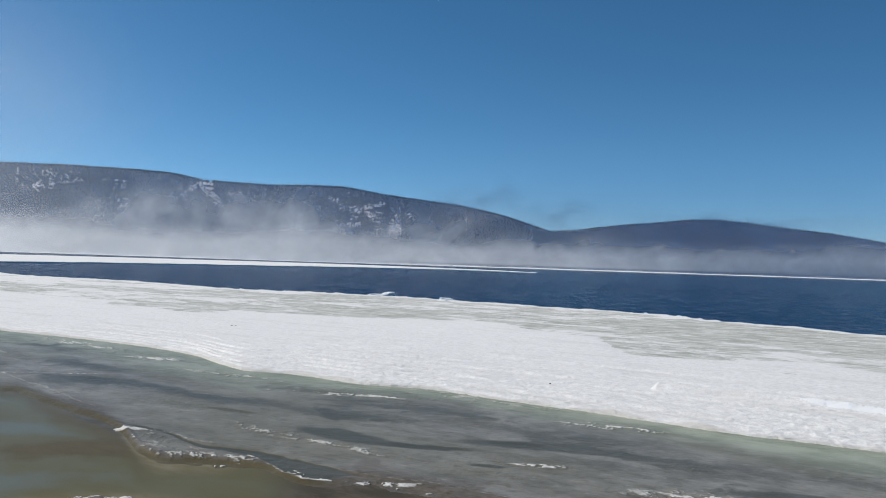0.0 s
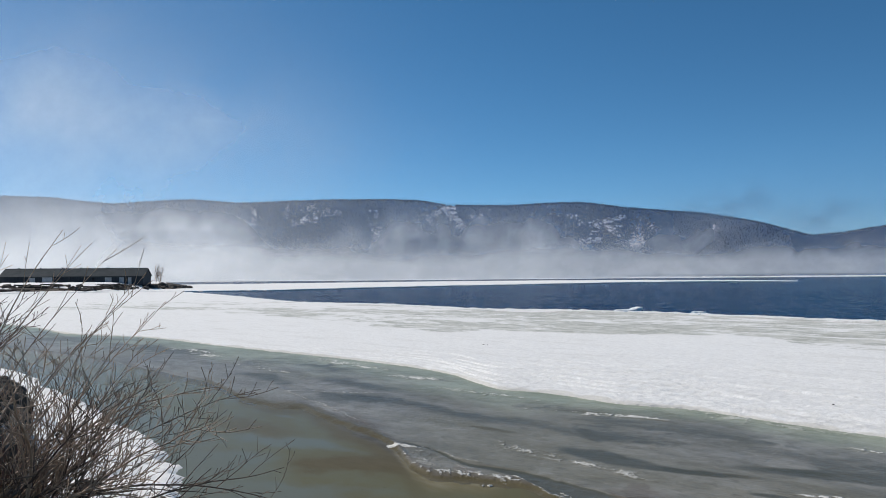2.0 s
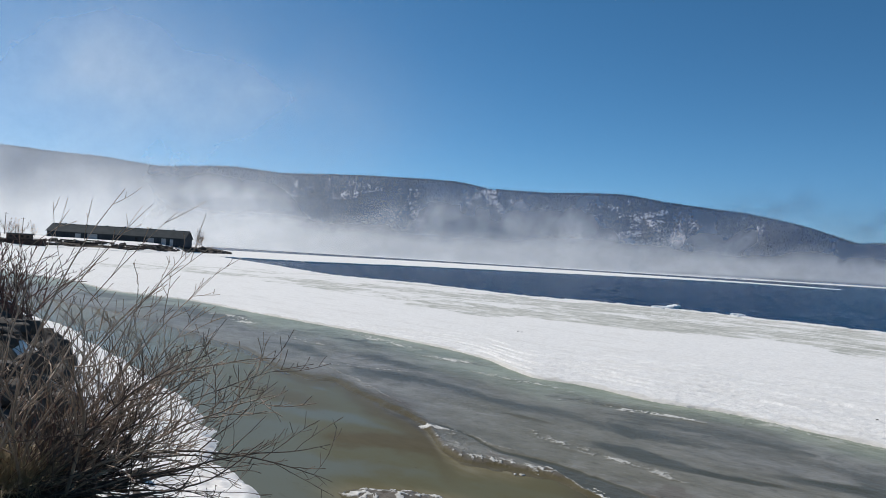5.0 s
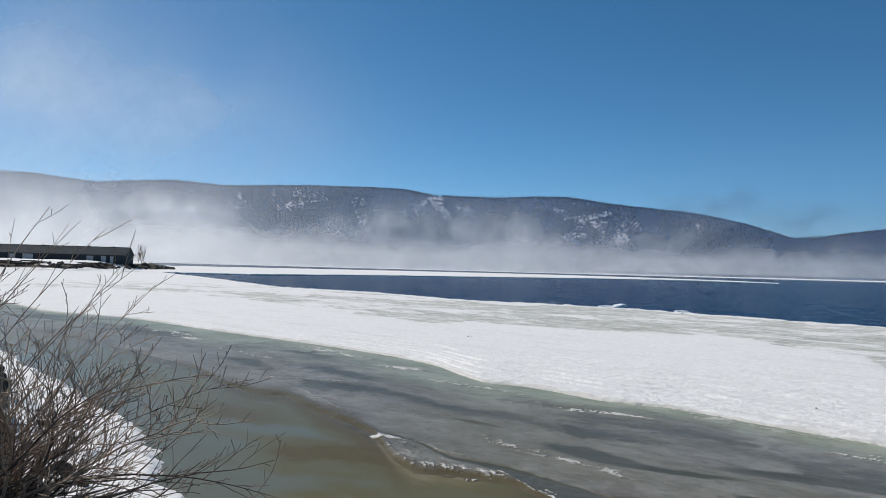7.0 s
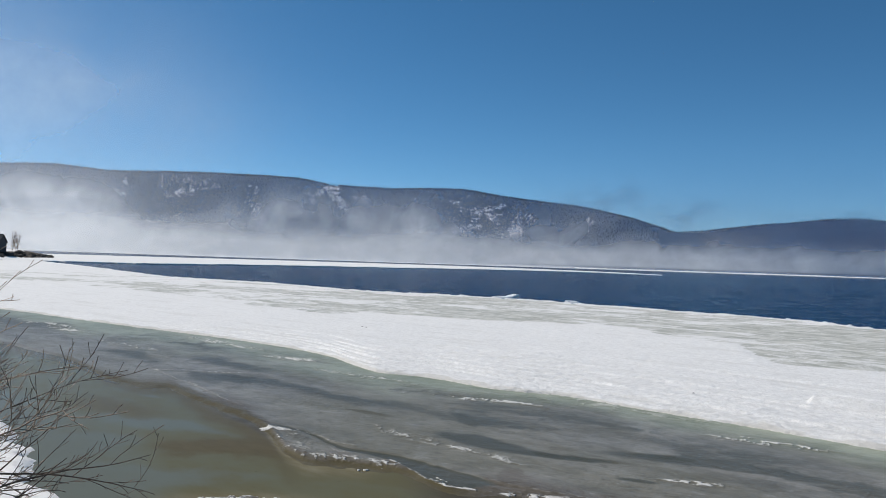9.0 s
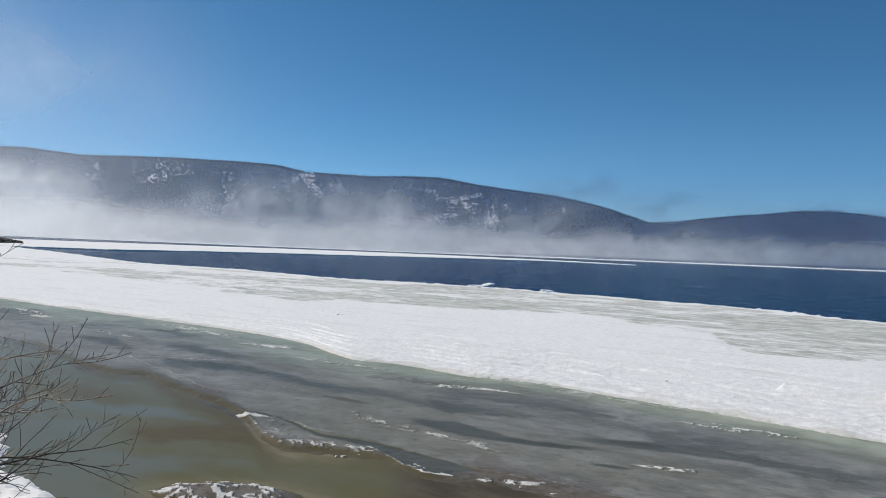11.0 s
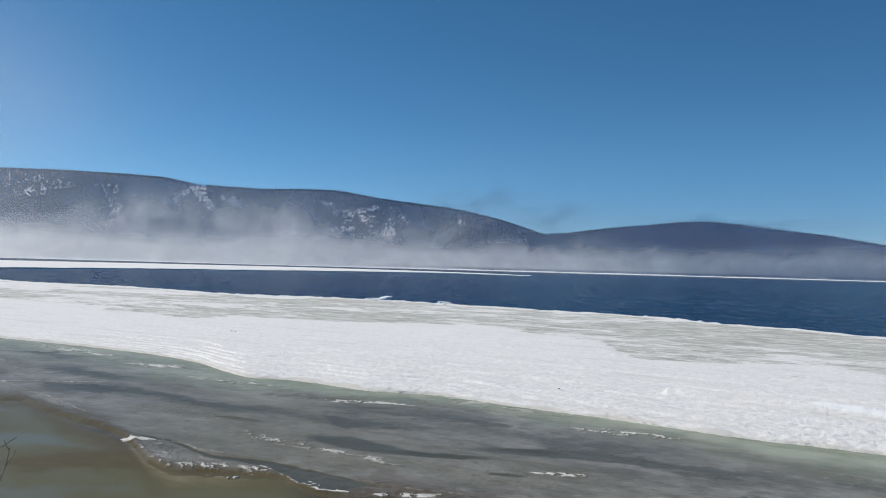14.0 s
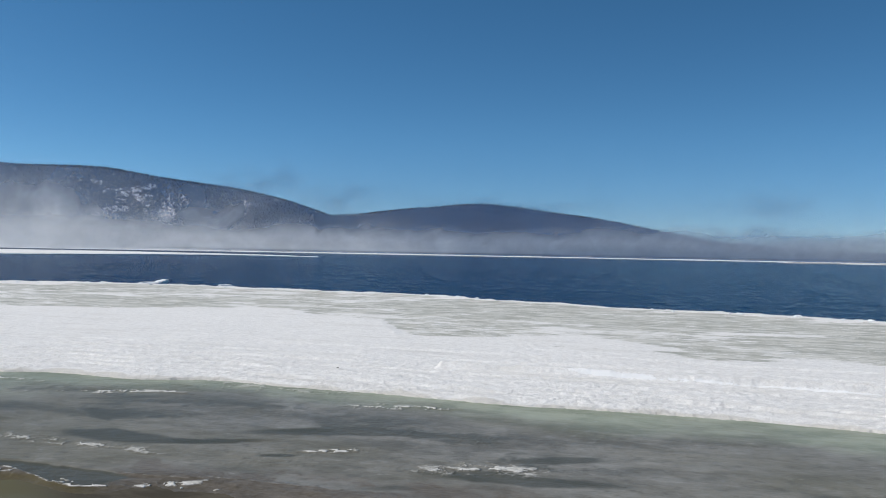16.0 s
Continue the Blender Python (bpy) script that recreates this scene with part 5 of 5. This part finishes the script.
# ---- ice floes and chunks ----
def floe_part(name, outline, thick, seed, parent, lift=0.0, tilt=None):
    """An irregular plate with a rough top."""
    rng = random.Random(seed)
    bm = bmesh.new()
    n = 18
    top, low, mid = [], [], []
    for k in range(n):
        t = 2 * math.pi * k / n
        q = 1 + rng.uniform(-0.16, 0.16)
        x, y = outline[0] * math.cos(t) * q, outline[1] * math.sin(t) * q
        top.append(bm.verts.new((x * 0.93, y * 0.93, thick + rng.uniform(-0.06, 0.06))))
        mid.append(bm.verts.new((x, y, thick * 0.55)))
        low.append(bm.verts.new((x * 0.96, y * 0.96, 0)))
    centre = bm.verts.new((0, 0, thick + 0.06))
    for k in range(n):
        j = (k + 1) % n
        bm.faces.new([top[k], top[j], centre])
        bm.faces.new([mid[k], mid[j], top[j], top[k]])
        bm.faces.new([low[k], low[j], mid[j], mid[k]])
    bm.faces.new(low[::-1])
    ob = part(name, bm, WHITE_ICE, parent)
    ob.matrix_local = tilt or pose(0, 0, lift)
    return ob


floe = new("ice_floe")
floe.matrix_world = pose(-7.5, 100.4, -0.2, 0, 0, -3)
floe_part("plate", (1.8, 0.9), 0.32, 71, floe)
floe_part("upturned_slab", (0.8, 0.7), 0.26, 72, floe, tilt=pose(1.15, 0.1, 0.30, 4, -5, 20))
tagged(floe, "white ice floe with an upturned slab afloat", "ice floe", "floes at the ice edge")
floe = new("ice_floe")
floe.matrix_world = pose(0.95, 94.2, -0.2, 0, 0, -8)
floe_part("plate", (0.8, 0.5), 0.36, 73, floe)
tagged(floe, "small flat white ice floe afloat", "ice floe", "floes at the ice edge")


def chunk_mesh(seed):
    me = rock_mesh(seed, 0.5, 2).copy()
    me.name = "ice_chunk"
    me.materials.clear()
    me.materials.append(WHITE_ICE)
    return me


CHUNKS = [chunk_mesh(90 + k) for k in range(4)]
rng = random.Random(31)
for k in range(70):
    b = rng.uniform(-48, 33)
    r = float(water_edge(np.array([b]))[0]) * (1 - rng.random() ** 2 * 0.03)
    size = rng.uniform(0.07, 0.22) * (1.7 if k % 11 == 0 else 1)
    x, y = float(xy(b, r)[0]), float(xy(b, r)[1])
    ob = new("ice_chunk", CHUNKS[k % 4])
    ob.matrix_world = pose(x, y, 0.12, 0, 0, rng.uniform(0, 360)) @ Matrix.Diagonal((size * 1.6, size, size * 0.7, 1))
    tagged(ob, "small white ice chunk on the sheet's edge", "ice chunk", "chunks along the ice edge")


# ---- slush lumps on the shore ice ----
def slush(spots, seed):
    rng = random.Random(seed)
    verts, faces = [], []
    for (x0, y0), (x1, y1), count, wide, size in spots:
        for _ in range(count):
            f = rng.random()
            x = x0 + (x1 - x0) * f + rng.gauss(0, wide)
            y = y0 + (y1 - y0) * f + rng.gauss(0, wide)
            sx, sy = size * rng.uniform(0.15, 0.8), size * rng.uniform(0.10, 0.32)
            t, base, h = radians(rng.uniform(-60, 10)), len(verts), size * rng.uniform(0.02, 0.06)
            n = 11
            wob = [1 + rng.uniform(-0.55, 0.45) for _ in range(n)]
            for ring, zz in ((1.0, -0.14), (0.85, h * 0.7 - 0.02), (0.5, h - 0.02)):
                for k in range(n):
                    q = 2 * math.pi * k / n
                    w = ring * (wob[k] + rng.uniform(-0.08, 0.08))
                    a, b = math.cos(q) * sx * w, math.sin(q) * sy * w
                    verts.append((x + a * math.cos(t) - b * math.sin(t), y + a * math.sin(t) + b * math.cos(t), zz))
            for ring in range(2):
                for k in range(n):
                    a, b = base + ring * n + k, base + ring * n + (k + 1) % n
                    faces.append((a, b, b + n, a + n))
            faces.append(tuple(base + 2 * n + k for k in range(n)))
    ob = new("slush", mesh_of("slush", verts, faces, SLUSH))
    tagged(ob, "scattered white slush lumps frozen on the shore ice", "slush", kind="stuff")


slush([((-6.9, 18.6), (-6.3, 18.4), 8, 0.2, 0.20), ((-6.0, 17.2), (-3.4, 15.7), 40, 0.16, 0.11), ((-2.7, 15.5), (-1.2, 14.7), 12, 0.1, 0.09), ((-0.6, 14.6), (2.4, 13.6), 6, 0.10, 0.10),
       ((-4.6, 19.6), (-0.8, 16.6), 10, 0.16, 0.11), ((4.6, 21.2), (6.6, 20.0), 5, 0.2, 0.13), ((4.0, 15.2), (6.2, 14.3), 6, 0.22, 0.10),
       ((-15, 34), (-9, 30.5), 8, 0.35, 0.22), ((-17, 27.5), (-11.5, 24.2), 8, 0.4, 0.16)], 5)


# ---- small dark things on the snow ----
def scrap(x, y, z, size, seed, label):
    me = rock_mesh(seed, 0.6).copy()
    me.name = "scrap"
    me.materials.clear()
    me.materials.append(LOG)
    ob = new("scrap", me)
    ob.matrix_world = pose(x, y, z, 0, 0, 40) @ Matrix.Diagonal((size, size * 0.6, size * 0.5, 1))
    tagged(ob, label, "debris")


scrap(-12.05, 46.75, 0.13, 0.075, 201, "small dark scrap of wood on the snow")
scrap(-11.75, 46.55, 0.13, 0.055, 202, "small dark scrap of bark on the snow")
scrap(4.3, 27.3, 0.14, 0.06, 203, "small dark stone lying on the snow")

# ---- low bank far to the right ----
a = np.linspace(-38.6, -78, 160)
s = np.linspace(0, 1, 8)[:, None]
Rr = 1560 + 500 * s + 60 * fbm(a * 0.5, a * 0, 141)[None]
Aa = np.broadcast_to(a[None], Rr.shape)
X, Y = xy(Aa, Rr)
Z = -0.4 + 2.6 * smooth(0, 0.4, s) * (0.4 + fbm(X * 0.01, Y * 0.01, 143)) * smooth(-38.6, -40, Aa)
low = grid_object("low_bank", X, Y, Z, BANK, {"snow": 0.25 + 0.5 * fbm(X * 0.01, Y * 0.01, 145)})
tagged(low, "low dark far shore with patches of snow", "ground", kind="structure")
